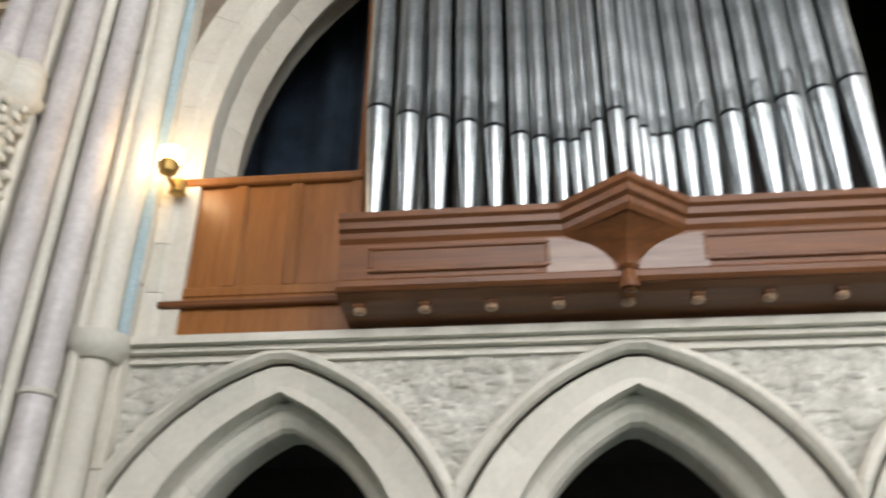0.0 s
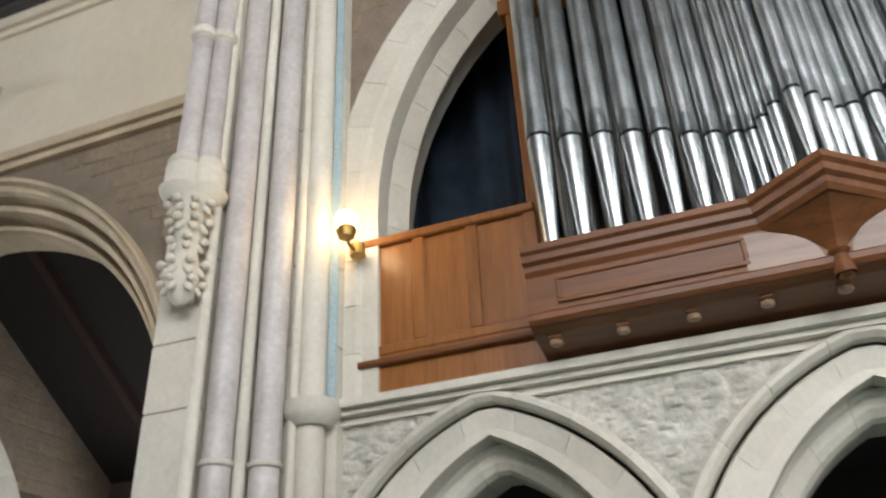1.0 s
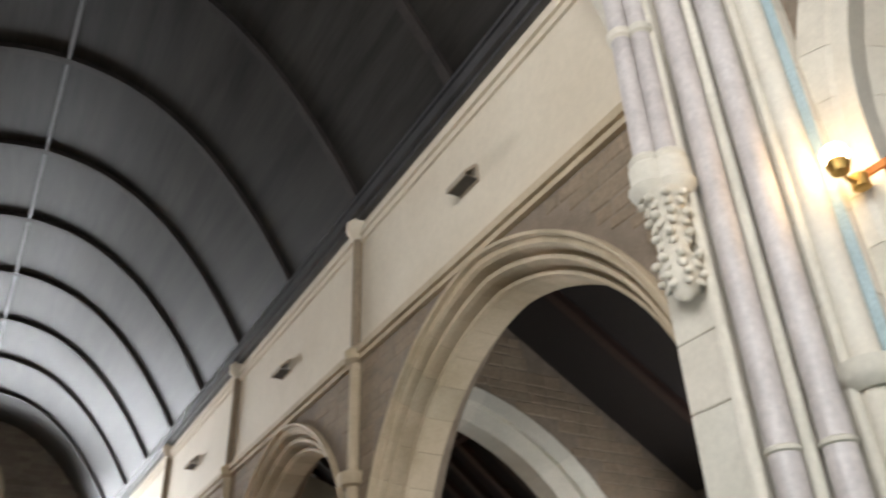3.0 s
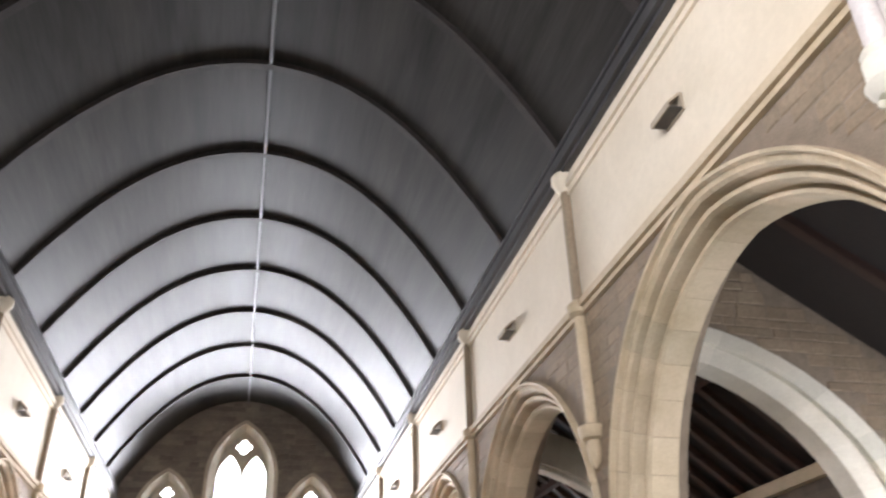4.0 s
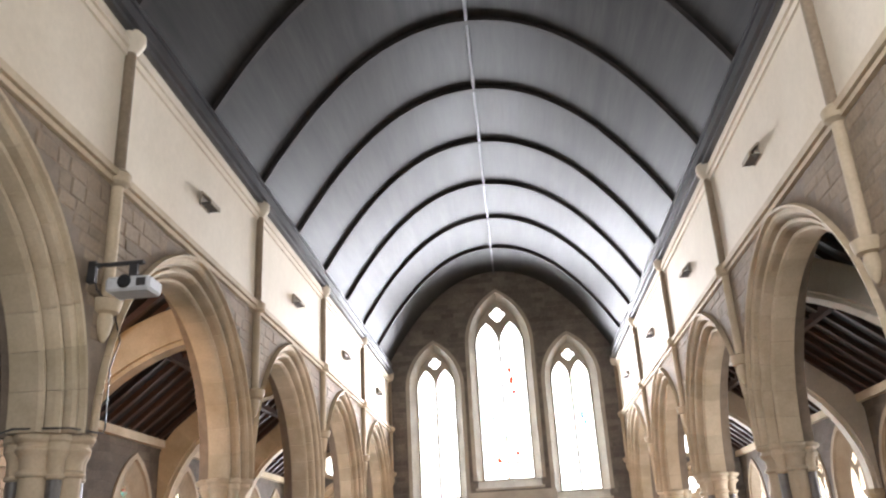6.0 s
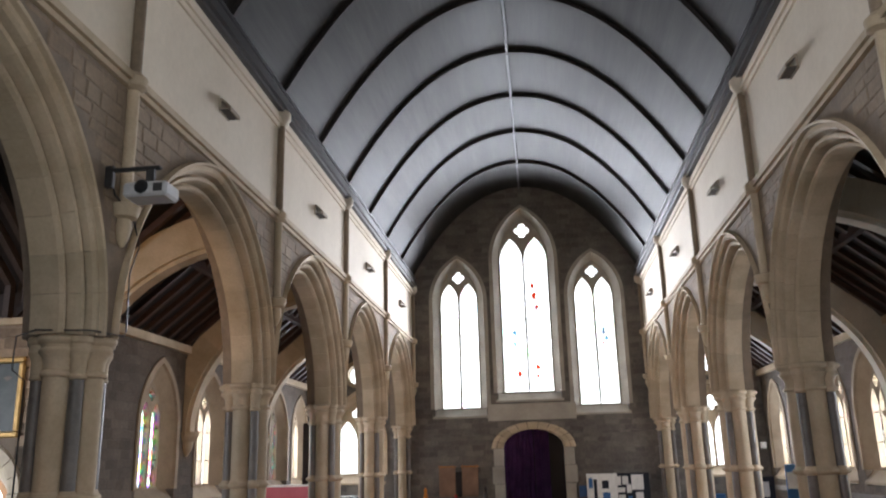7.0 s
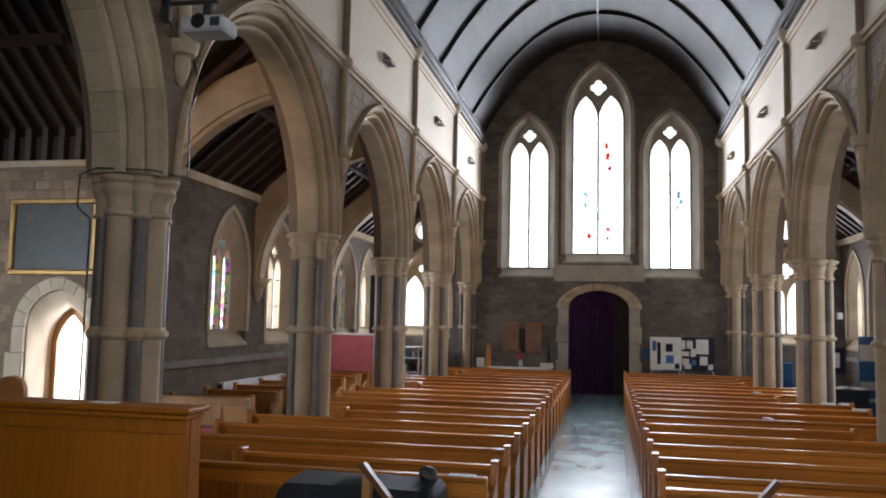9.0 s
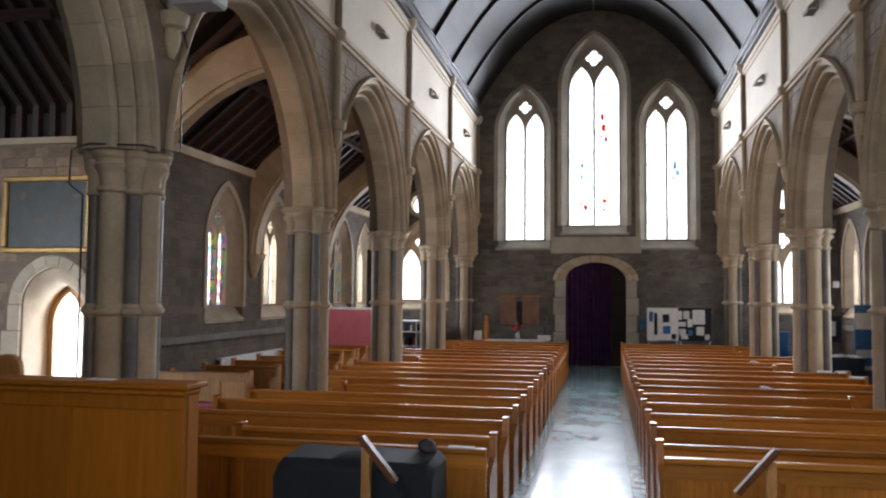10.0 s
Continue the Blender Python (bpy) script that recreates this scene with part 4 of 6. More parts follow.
# ---- piers ----
def pier(x, y, base, label):
    p = tagged(thing("pier", label, "pier", "nave piers", (x, y, 0)), kind="structure")
    turned_core = turned(bmesh.new(), [(base, 0.335), (1.98, 0.335), (2.14, 0.335), (3.2, 0.335)], 0, 0, 64, 0.17)
    part("core", turned_core, M_STONE, p, "", True)
    for k in range(4):
        a = math.pi / 4 + k * math.pi / 2
        part("marble_shaft", turned(bmesh.new(), [(base, 0.078), (3.13, 0.078)], 0.318 * math.cos(a), 0.318 * math.sin(a), 12), M_MARBLE, p, "dark grey marble shaft", True)
    part("annulet", turned(bmesh.new(), [(1.985, 0.335), (2.0, 0.352), (2.015, 0.385), (2.04, 0.395), (2.06, 0.385), (2.07, 0.36), (2.09, 0.35), (2.105, 0.335)], 0, 0, 64, 0.15), M_STONE, p, "", True)
    for k in range(4):
        a = math.pi / 4 + k * math.pi / 2
        part("shaft_cap", turned(bmesh.new(), [(3.10, 0.08), (3.115, 0.10), (3.135, 0.10), (3.15, 0.085), (3.28, 0.09), (3.34, 0.12), (3.36, 0.13), (3.385, 0.12), (3.43, 0.12), (3.45, 0.145), (3.50, 0.145), (3.508, 0.13)], 0.318 * math.cos(a), 0.318 * math.sin(a), 12), M_STONE, p, "", True)
        part("shaft_band", turned(bmesh.new(), [(1.985, 0.08), (2.0, 0.09), (2.015, 0.115), (2.04, 0.122), (2.06, 0.115), (2.07, 0.095), (2.105, 0.08)], 0.318 * math.cos(a), 0.318 * math.sin(a), 12), M_STONE, p, "", True)
    part("capital", turned(bmesh.new(), [(3.12, 0.335), (3.135, 0.37), (3.155, 0.378), (3.175, 0.37), (3.19, 0.34), (3.27, 0.345), (3.32, 0.37), (3.345, 0.405), (3.365, 0.415), (3.385, 0.405), (3.395, 0.385), (3.425, 0.39), (3.445, 0.43), (3.465, 0.445), (3.49, 0.445), (3.505, 0.43), (3.51, 0.40)], 0, 0, 64, 0.15), M_STONE, p, "moulded limestone capital", True)
    part("base", turned(bmesh.new(), [(0.0, 0.52), (0.18, 0.52), (0.2, 0.47), (0.3, 0.45), (0.33, 0.40), (0.36, 0.36)], 0, 0, 64, 0.09), M_STONE, p, "", True)
    for ob in p.children:
        ob.data.transform(Matrix.Diagonal((0.86, 0.86, 1, 1)))
    return p


first = pier(-W, PY[0], 0.3, "clustered limestone pier with dark marble shafts and moulded capital")
for sx in (-1, 1):
    for y in PY + [YW + 0.12]:
        if (sx, y) != (-1, PY[0]):
            copy_thing(first, pose(sx * W, y, 0))
    copy_thing(first, pose(sx * (W + 0.2), 1.0, 0))


def wall_shaft(x, y, sx):
    """Shaft on the wall over a pier, from a corbel to the cornice."""
    s = tagged(thing("wall_shaft", "slender stone wall shaft on a small carved corbel", "shaft", "wall shafts", (x, y, 0)), kind="structure")
    part("corbel", turned(bmesh.new(), [(4.42, 0.02), (4.5, 0.06), (4.62, 0.085), (4.7, 0.07), (4.72, 0.13), (4.78, 0.15), (4.84, 0.16), (4.86, 0.12)], 0, 0, 14), M_STONE, s, "", True)
    part("lower_shaft", turned(bmesh.new(), [(4.86, 0.065), (6.1, 0.065)], 0, 0, 12), M_STONE, s, "", True)
    part("ring", turned(bmesh.new(), [(6.1, 0.07), (6.14, 0.13), (6.24, 0.14), (6.3, 0.08)], 0, 0, 14), M_STONE, s, "", True)
    part("upper_shaft", turned(bmesh.new(), [(6.3, 0.065), (7.8, 0.065)], 0, 0, 12), M_RUBBLE, s, "brown stone shaft", True)
    part("boss", turned(bmesh.new(), [(7.76, 0.06), (7.82, 0.12), (7.9, 0.16), (8.0, 0.16), (8.06, 0.1), (8.08, 0.02)], 0, 0, 14), M_PLASTER, s, "", True)
    return s


w1 = wall_shaft(-(FACE - 0.03), PY[0], -1)
for sx in (-1, 1):
    for y in PY + [YW - 0.1]:
        if (sx, y) != (-1, PY[0]):
            copy_thing(w1, pose(sx * (FACE - 0.03), y, 0))


def chancel_pier(sx):
    p = tagged(thing("chancel_pier", "tall clustered chancel pier of pale stone and purplish marble shafts", "pier", "chancel piers"), kind="structure")
    for x0, y0, y1 in ((3.62, 0.92, 1.28), (3.8, 0.72, 0.93), (3.96, 0.50, 0.73), (4.1, 0.3, 0.51)):
        z = 0.6
        k = 0
        while z < 10.2:
            h = 0.42 + 0.12 * ((k * 7) % 3)
            a, b = sorted((sx * x0, sx * 4.45))
            part("ashlar", B(a, y0, z + 0.002, b, y1, z + h - 0.002, 0.008), M_WHITE_STONE, p)
            z += h
            k += 1
    for x, y, r, m in ((3.72, 0.82, 0.085, M_PURPLE_MARBLE), (3.87, 0.61, 0.085, M_PURPLE_MARBLE), (4.03, 0.43, 0.085, M_WHITE_STONE), (3.61, 0.92, 0.035, M_WHITE_STONE), (3.79, 0.72, 0.035, M_WHITE_STONE), (3.95, 0.50, 0.03, M_WHITE_STONE)):
        z = 0.6
        for h in (1.45, 1.7, 2.1, 1.9, 2.4):
            part("shaft", turned(bmesh.new(), [(z, r * 0.96), (z + 0.02, r), (z + h - 0.02, r), (z + h, r * 0.96)], sx * x, y, 14), m, p, "", True)
            z += h
        if m is M_PURPLE_MARBLE:
            for zr in (3.5, 7.2):
                part("shaft_ring", turned(bmesh.new(), [(zr, r), (zr + 0.01, r * 1.16), (zr + 0.03, r * 1.16), (zr + 0.04, r)], sx * x, y, 14), M_WHITE_STONE, p, "", True)
    # string wrapped round the outer roll
    part("string_return", turned(bmesh.new(), [(3.75, 0.11), (3.78, 0.14), (3.82, 0.17), (3.89, 0.17), (3.90, 0.12)], sx * 4.03, 0.42, 16), M_WHITE_STONE, p, "", True)
    part("painted_edge", B(*sorted((sx * 4.085, sx * 4.099))[:1], 0.302, 3.9, sorted((sx * 4.085, sx * 4.099))[1], 0.365, 9.5), M_PALE_BLUE, p, "pale blue strip along the edge")
    # carved corbel with two marble shafts on it
    cx, cy0 = sx * 3.5, 1.02
    bmc = bmesh.new()
    turned(bmc, [(4.42, 0.02), (4.47, 0.07), (4.56, 0.10), (4.66, 0.105), (4.74, 0.075), (4.85, 0.08), (4.98, 0.09), (5.08, 0.11), (5.14, 0.14), (5.16, 0.11)], cx, cy0, 20)
    for tier, (z, r, n, size) in enumerate(((4.52, 0.085, 6, 0.048), (4.63, 0.095, 7, 0.055), (4.80, 0.07, 5, 0.05), (4.93, 0.085, 7, 0.055), (5.05, 0.11, 8, 0.05))):
        for k in range(n):
            a = 2 * math.pi * (k + 0.5 * (tier % 2)) / n
            m = Matrix.Translation((cx + r * math.cos(a), cy0 + r * math.sin(a), z)) @ Matrix.Rotation(a, 4, "Z") @ Matrix.Rotation(radians(-35), 4, "Y") @ Matrix.Diagonal((0.45, 0.62, 1.0, 1))
            bmesh.ops.create_icosphere(bmc, subdivisions=2, radius=size, matrix=m)
            m = Matrix.Translation((cx + (r + 0.035) * math.cos(a), cy0 + (r + 0.035) * math.sin(a), z + size * 0.75)) @ Matrix.Rotation(a, 4, "Z")
            bmesh.ops.create_icosphere(bmc, subdivisions=2, radius=size * 0.55, matrix=m)
    part("carved_corbel", bmc, M_WHITE_STONE, p, "corbel carved with leaves", True)
    for dx, dy in ((-sx * 0.045, 0.05), (sx * 0.045, -0.05)):
        part("abacus", turned(bmesh.new(), [(5.12, 0.09), (5.16, 0.13), (5.20, 0.145), (5.23, 0.125), (5.26, 0.12), (5.36, 0.12), (5.38, 0.10), (5.41, 0.115), (5.44, 0.10)], cx + dx, cy0 + dy, 36), M_WHITE_STONE, p, "", True)
        part("marble_shaft", turned(bmesh.new(), [(5.44, 0.072), (6.5, 0.068), (9.6, 0.068)], cx + dx, cy0 + dy, 16), M_PURPLE_MARBLE, p, "coupled purplish marble shaft", True)
        part("shaft_ring", turned(bmesh.new(), [(6.48, 0.068), (6.5, 0.092), (6.55, 0.095), (6.58, 0.068)], cx + dx, cy0 + dy, 16), M_WHITE_STONE, p, "", True)
    return p


chancel_pier(1)
chancel_pier(-1)


# ---- daylight haze outside the windows ----
struct(part("backdrop_west", B(-8, YW + 1.2, 0.5, 8, YW + 1.25, 11.5), M_OUTSIDE), "white daylight beyond the west windows")
struct(part("backdrop_south", B(-9.0, 11.5, 1.0, -8.95, YW + 1, 5), M_OUTSIDE), "white daylight beyond the aisle windows")
struct(part("backdrop_north", B(9.45, 0.5, 1.0, 9.5, YW + 1, 5), M_OUTSIDE), "white daylight beyond the aisle windows")
struct(part("backdrop_side_door", B(-9.6, 11.6, 0.0, -7.8, 11.63, 2.7), M_OUTSIDE), "white daylight beyond the side door")
struct(part("backdrop_chancel", B(-5.6, -8, 4.2, -5.55, 0.5, 9.6), M_OUTSIDE), "white daylight beyond the chancel windows")

# scattered pieces of coloured glass in the west windows
def tinted(name, colour):
    m, t, b = shader(name, 0.2)
    tr = t.nodes.new("ShaderNodeBsdfTransparent")
    tr.inputs["Color"].default_value = (*colour, 1)
    t.links.new(tr.outputs[0], t.nodes["Material Output"].inputs["Surface"])
    return m


T_RED, T_BLUE, T_GREEN = tinted("red_glass", (0.55, 0.16, 0.09)), tinted("blue_glass", (0.36, 0.50, 0.58)), tinted("amber_glass", (0.60, 0.40, 0.16))
for win_no, x, z, rad, m in ((2, 0.27, 7.95, 0.10, T_RED), (2, 0.30, 7.6, 0.13, T_RED), (2, 0.22, 7.35, 0.07, T_GREEN), (2, 0.36, 7.25, 0.08, T_RED), (2, 0.33, 5.25, 0.10, T_RED), (2, 0.30, 4.95, 0.08, T_RED), (2, -0.30, 5.05, 0.11, T_RED), (2, -0.42, 5.15, 0.06, T_GREEN), (2, -0.38, 6.4, 0.12, T_BLUE), (2, -0.40, 6.05, 0.08, T_BLUE), (2, 0.28, 6.0, 0.06, T_BLUE), (3, 2.5, 6.35, 0.10, T_BLUE), (3, 2.58, 6.1, 0.09, T_BLUE), (3, 2.46, 5.95, 0.06, T_RED), (1, -1.95, 5.9, 0.05, T_BLUE), (1, -2.5, 5.6, 0.05, T_RED)):
    pts = [(x + rad * random.uniform(0.3, 1.1) * math.cos(a), z + rad * random.uniform(0.5, 1.6) * math.sin(a)) for a in np.linspace(0, 6.28, 9, endpoint=False)]
    part("coloured_glass", slab(bmesh.new(), pts, [], west_put, 0.345, 0.35), m, bpy.data.objects["window_%d" % win_no]).visible_shadow = False


# ---- organ ----
def prism_y(bm, prof, y0, y1):
    """A moulding along y from its section of (x, z)."""
    fa = [bm.verts.new((x, y0, z)) for x, z in prof]
    fb = [bm.verts.new((x, y1, z)) for x, z in prof]
    n = len(prof)
    for i in range(n):
        bm.faces.new((fa[i], fa[(i + 1) % n], fb[(i + 1) % n], fb[i]))
    bm.faces.new(fa[::-1])
    bm.faces.new(fb)
    return bm


def plan_moulding(bm, line, z_off):
    """A moulding along a line of (x, y), its section of (out, z) set outwards (towards -x)."""
    rings = []
    n = len(line)
    for i, (x, y) in enumerate(line):
        p, q = line[max(0, i - 1)], line[min(n - 1, i + 1)]
        d1 = Vector((x - p[0], y - p[1]))
        d2 = Vector((q[0] - x, q[1] - y))
        d1 = d1.normalized() if d1.length > 0 else d2.normalized()
        d2 = d2.normalized() if d2.length > 0 else d1
        n1, n2 = Vector((d1.y, -d1.x)), Vector((d2.y, -d2.x))
        m = (n1 + n2).normalized()
        m *= 1 / max(0.4, m.dot(n1))
        if m.x > 0:
            m = -m
        rings.append([bm.verts.new((x + m.x * o, y + m.y * o, z)) for o, z in z_off])
    k = len(z_off)
    for a, b in zip(rings, rings[1:]):
        for i in range(k):
            bm.faces.new((a[i], a[(i + 1) % k], b[(i + 1) % k], b[i]))
    bm.faces.new(rings[0])
    bm.faces.new(rings[-1][::-1])
    return bm


Y0, Y1 = -0.97, OM - (-0.97 - OM) * 1.0
case = thing("organ_case", "brown oak organ case with panelled front, moulded cornice and pointed prow", "organ")
CF = 3.77
LINE = [(CF, Y0), (CF, OM + 0.30), (3.51, OM), (CF, OM - 0.30), (CF, Y1)]
part("cornice", plan_moulding(bmesh.new(), LINE, [(-0.10, 4.265), (0.0, 4.265), (0.02, 4.290), (0.025, 4.320), (0.05, 4.335), (0.055, 4.370), (0.075, 4.385), (0.075, 4.420), (-0.10, 4.420)]), M_ORGAN, case, "moulded oak cornice")
part("fascia", plan_moulding(bmesh.new(), [(CF, Y0), (CF, Y1)], [(-0.06, 4.020), (0.0, 4.020), (0.0, 4.280), (-0.06, 4.280)]), M_ORGAN, case)
part("bottom_rail", plan_moulding(bmesh.new(), [(CF, Y0), (CF, OM), (CF, Y1)], [(-0.06, 3.990), (0.012, 3.990), (0.03, 4.010), (0.03, 4.040), (0.008, 4.060), (-0.06, 4.060)]), M_ORGAN, case)
for a, b in ((Y0 - 0.16, OM + 0.38), (OM - 0.38, Y1 + 0.16)):
    bm = bmesh.new()
    y0, y1 = min(a, b), max(a, b)
    for q in ((y0, 4.220, y1, 4.245), (y0, 4.090, y1, 4.115)):
        box(bm, CF - 0.018, q[0], q[1], CF + 0.002, q[2], q[3], 0.006)
    for yy in (y0, y1 - 0.025):
        box(bm, CF - 0.018, yy, 4.115, CF + 0.002, yy + 0.025, 4.220, 0.006)
    part("panel_frame", bm, M_ORGAN, case)
    part("panel", B(CF - 0.006, y0 + 0.025, 4.115, CF + 0.002, y1 - 0.025, 4.220), M_ORGAN, case)
part("end_panel", B(CF + 0.001, Y0 - 0.03, 4.010, OX + 0.3, Y0, 4.340, 0.004), M_ORGAN, case)
part("end_panel", B(CF + 0.001, Y1, 4.010, OX + 0.3, Y1 + 0.03, 4.340, 0.004), M_ORGAN, case)
part("soffit", prism_y(bmesh.new(), [(CF + 0.004, 3.985), (CF + 0.06, 3.965), (OX - 0.04, 3.915), (OX + 0.3, 3.915), (OX + 0.3, 4.010), (CF + 0.004, 4.010)], Y1, Y0), M_ORGAN, case)
part("top_board", B(CF - 0.02, Y1, 4.380, OX + 0.9, Y0, 4.415), M_ORGAN, case)
# prow: sides, underside curving back to the fascia
bm = bmesh.new()
tip = 3.53
rows = []
for k in range(9):
    f = k / 8
    z = 4.270 - 0.24 * f
    x = CF - 0.01 - (CF - 0.01 - tip) * (1 - math.sin(f * math.pi / 2))
    w = 0.29 * (1 - math.sin(f * math.pi / 2)) + 0.02
    rows.append([bm.verts.new((CF - 0.002, OM + w, z)), bm.verts.new((x, OM, z)), bm.verts.new((CF - 0.002, OM - w, z))])
for p, q in zip(rows, rows[1:]):
    for i in range(2):
        bm.faces.new((p[i], p[i + 1], q[i + 1], q[i]))
bm.faces.new(rows[0])
part("prow", bm, M_ORGAN, case, "curved oak prow below the middle pipes", True)
for k in (-1, 1):
    bm = bmesh.new()
    fan = [(OM + k * (0.40 - 0.34 * math.cos(t)), 4.050 + 0.20 * math.sin(t)) for t in np.linspace(0, math.pi / 2, 9)] + [(OM + k * 0.40, 4.050)]
    slab(bm, fan, [], lambda s, z, d: (CF - d, s, z), 0.0, 0.014)
    part("quadrant_panel", bm, wood("pale_quadrant_oak", (0.16, 0.095, 0.062), (0.25, 0.16, 0.115), 1, 0.35), case, "paler oak quadrant panel")
part("pendant", turned(bmesh.new(), [(3.92, 0.012), (3.930, 0.035), (3.960, 0.02), (3.980, 0.045), (3.940, 0.05), (4.040, 0.03), (4.060, 0.05)], CF - 0.03, OM, 12), M_ORGAN, case, "turned oak pendant", True)
M_KNOB = wood("pale_pendant_oak", (0.22, 0.13, 0.075), (0.34, 0.22, 0.14), 2, 0.4)
for i in range(-4, 5):
    y = OM + 0.345 * i
    if abs(y - OM) > 1.44:
        continue
    part("bracket", B(CF + 0.08, y - 0.035, 3.945, CF + 0.20, y + 0.035, 3.985, 0.008), M_ORGAN, case)
    part("drop", turned(bmesh.new(), [(3.915, 0.012), (3.92, 0.03), (3.932, 0.036), (3.945, 0.03)], CF + 0.12, y, 10), M_KNOB, case, "small pale turned drop", True)

screen = thing("organ_screen", "brown oak panelled screen beside the organ, lamp glow in its tone", "screen")
SX = 4.24
for y in (0.17, -0.19, -0.55, -0.93):
    part("stile", B(SX - 0.03, y - 0.04, 4.262, SX + 0.03, y + 0.04, 4.96, 0.006), M_ORGAN_LIT, screen)
for y0, y1 in ((-0.15, 0.13), (-0.51, -0.23), (-0.89, -0.59)):
    part("panel", B(SX - 0.005, y0, 4.262, SX + 0.015, y1, 4.96), M_ORGAN_LIT, screen)
part("top_rail", B(SX - 0.05, -0.97, 4.96, SX + 0.05, 0.215, 5.02, 0.01), M_ORGAN_LIT, screen)
part("lower_rail", B(SX - 0.03, -0.97, 4.2, SX + 0.03, 0.21, 4.262, 0.006), M_ORGAN_LIT, screen)
part("plinth_moulding", B(SX - 0.07, -0.97, 4.125, SX + 0.028, 0.21, 4.165, 0.008), M_ORGAN, screen)
part("plinth", B(SX - 0.02, -0.97, 3.905, SX + 0.03, 0.21, 4.2), M_ORGAN_LIT, screen)


def organ_pipe(x, y, r, foot, mouth, top):
    """A front pipe: tapered foot, mouth with leaf-shaped upper lip, and body. It faces -x."""
    p = thing("organ_pipe", "grey metal organ pipe with tapered bright foot", "organ pipe", "organ front pipes", (x, y, 0))
    part("foot", turned(bmesh.new(), [(foot, r * 0.44), (foot + 0.012, r * 0.48), (mouth - 0.06, r * 0.95), (mouth - 0.016, r * 0.97), (mouth - 0.014, r * 0.80)], 0, 0, 24), M_PIPE, p, "tapered foot", True)
    part("body", turned(bmesh.new(), [(mouth + 0.010, r * 0.80), (mouth + 0.011, r), (mouth + 0.4, r), (top, r)], 0, 0, 24), M_PIPE, p, "", True)
    # black core fills the gap and stands for the shade inside the pipe
    part("mouth", turned(bmesh.new(), [(mouth - 0.02, r * 0.90), (mouth + 0.02, r * 0.90)], 0, 0, 20), M_SLOT, p, "black core painted as shade in the mouth")
    bm = bmesh.new()
    n = 8
    rows = []
    for k in range(n + 1):
        f = k / n
        half = 0.85 * math.sqrt(max(0.0, 1 - f ** 1.6)) + 0.01
        out = r * 1.015 + 0.0015
        rows.append([bm.verts.new((-out * math.cos(half * s) + (0.0 if abs(s) < 0.9 else 0.002), out * math.sin(half * s), mouth + 0.004 + f * r * 2.3)) for s in (-1, -0.5, 0, 0.5, 1)])
    for a, b in zip(rows, rows[1:]):
        for i in range(4):
            bm.faces.new((a[i], a[i + 1], b[i + 1], b[i]))
    bmesh.ops.solidify(bm, geom=bm.faces[:], thickness=0.003)
    part("upper_lip", bm, M_PIPE, p, "leaf-shaped lip", True)
    return p


FRONT = [(1.33, 0.078, 5.20), (1.15, 0.076, 5.14), (0.975, 0.073, 5.10), (0.81, 0.069, 5.06), (0.655, 0.064, 5.02), (0.51, 0.058, 4.96), (0.395, 0.052, 4.93), (0.285, 0.047, 4.90)]
for k in (-1, 1):
    for i, (off, r, mouth) in enumerate(FRONT):
        organ_pipe(CF + 0.085, OM + k * off, r, 4.42, mouth, 8.6 - 0.14 * i)
    for i in range(3):
        f = (i + 0.5) / 3
        organ_pipe(CF + 0.06 - 0.20 * f, OM + k * (0.235 - 0.175 * f), 0.038, 4.42, 4.86 + 0.015 * i, 7.4)
organ_pipe(3.59, OM, 0.045, 4.42, 4.90, 8.2)
inner = thing("inner_pipes", "dim inner organ pipes behind the front", "organ pipe")
for i in range(22):
    part("inner_pipe", turned(bmesh.new(), [(4.5, 0.02), (5.1, 0.045), (7.6 + 0.4 * math.sin(i), 0.045)], 4.62 + 0.14 * (i % 2), -1.1 - 0.135 * i, 10), M_PIPE, inner, "", True)
# the timber's orange stands for warm light inside the chamber
frame_top = thing("organ_trestle", "timber frame beside the organ pipes, warm light in its orange-brown", "frame")
part("post", B(4.32, -1.0, 4.6, 4.42, -0.9, 7.2, 0.01), M_ORGAN_LIT, frame_top)
part("rail", B(4.3, -4.2, 6.75, 4.45, -0.85, 6.9, 0.01), M_ORGAN_LIT, frame_top)
cur = tagged(new("organ_curtain"), "dark blue curtain hanging beside the organ", "curtain")
bm = curtain(bmesh.new(), 0.4, -1.2, 0, 3.85, 7.6, 5, 0.07)
bmesh.ops.rotate(bm, verts=bm.verts, cent=(0, 0, 0), matrix=Matrix.Rotation(radians(90), 3, "Z"))
bmesh.ops.translate(bm, verts=bm.verts, vec=(5.3, 0, 0))
part("cloth", bm, M_BLUE_CLOTH, cur, "", True)

lampo = thing("wall_lamp", "lit globe lamp on a brass bracket", "lamp", "", (3.93, 0.17, 4.90))
part("back_plate", turned(bmesh.new(), [(-0.06, 0.03), (-0.05, 0.05), (0.03, 0.05), (0.04, 0.02)], 0.16, 0.0, 12), M_BRASS, lampo)
part("bracket_arm", tube(bmesh.new(), [(0.26, 0, 0.0), (0.14, 0, -0.03), (0.05, 0, -0.03), (0, 0, 0.0)], 0.012), M_BRASS, lampo)
part("gallery", turned(bmesh.new(), [(-0.02, 0.015), (0.0, 0.05), (0.05, 0.065), (0.07, 0.06)], 0, 0, 14), M_BRASS, lampo, "", True)
bm = bmesh.new()
bmesh.ops.create_uvsphere(bm, u_segments=16, v_segments=10, radius=0.075, matrix=pose(0, 0, 0.115))
bulb = part("globe", bm, M_BULB, lampo, "glowing glass globe", True)
bulb.visible_shadow = False
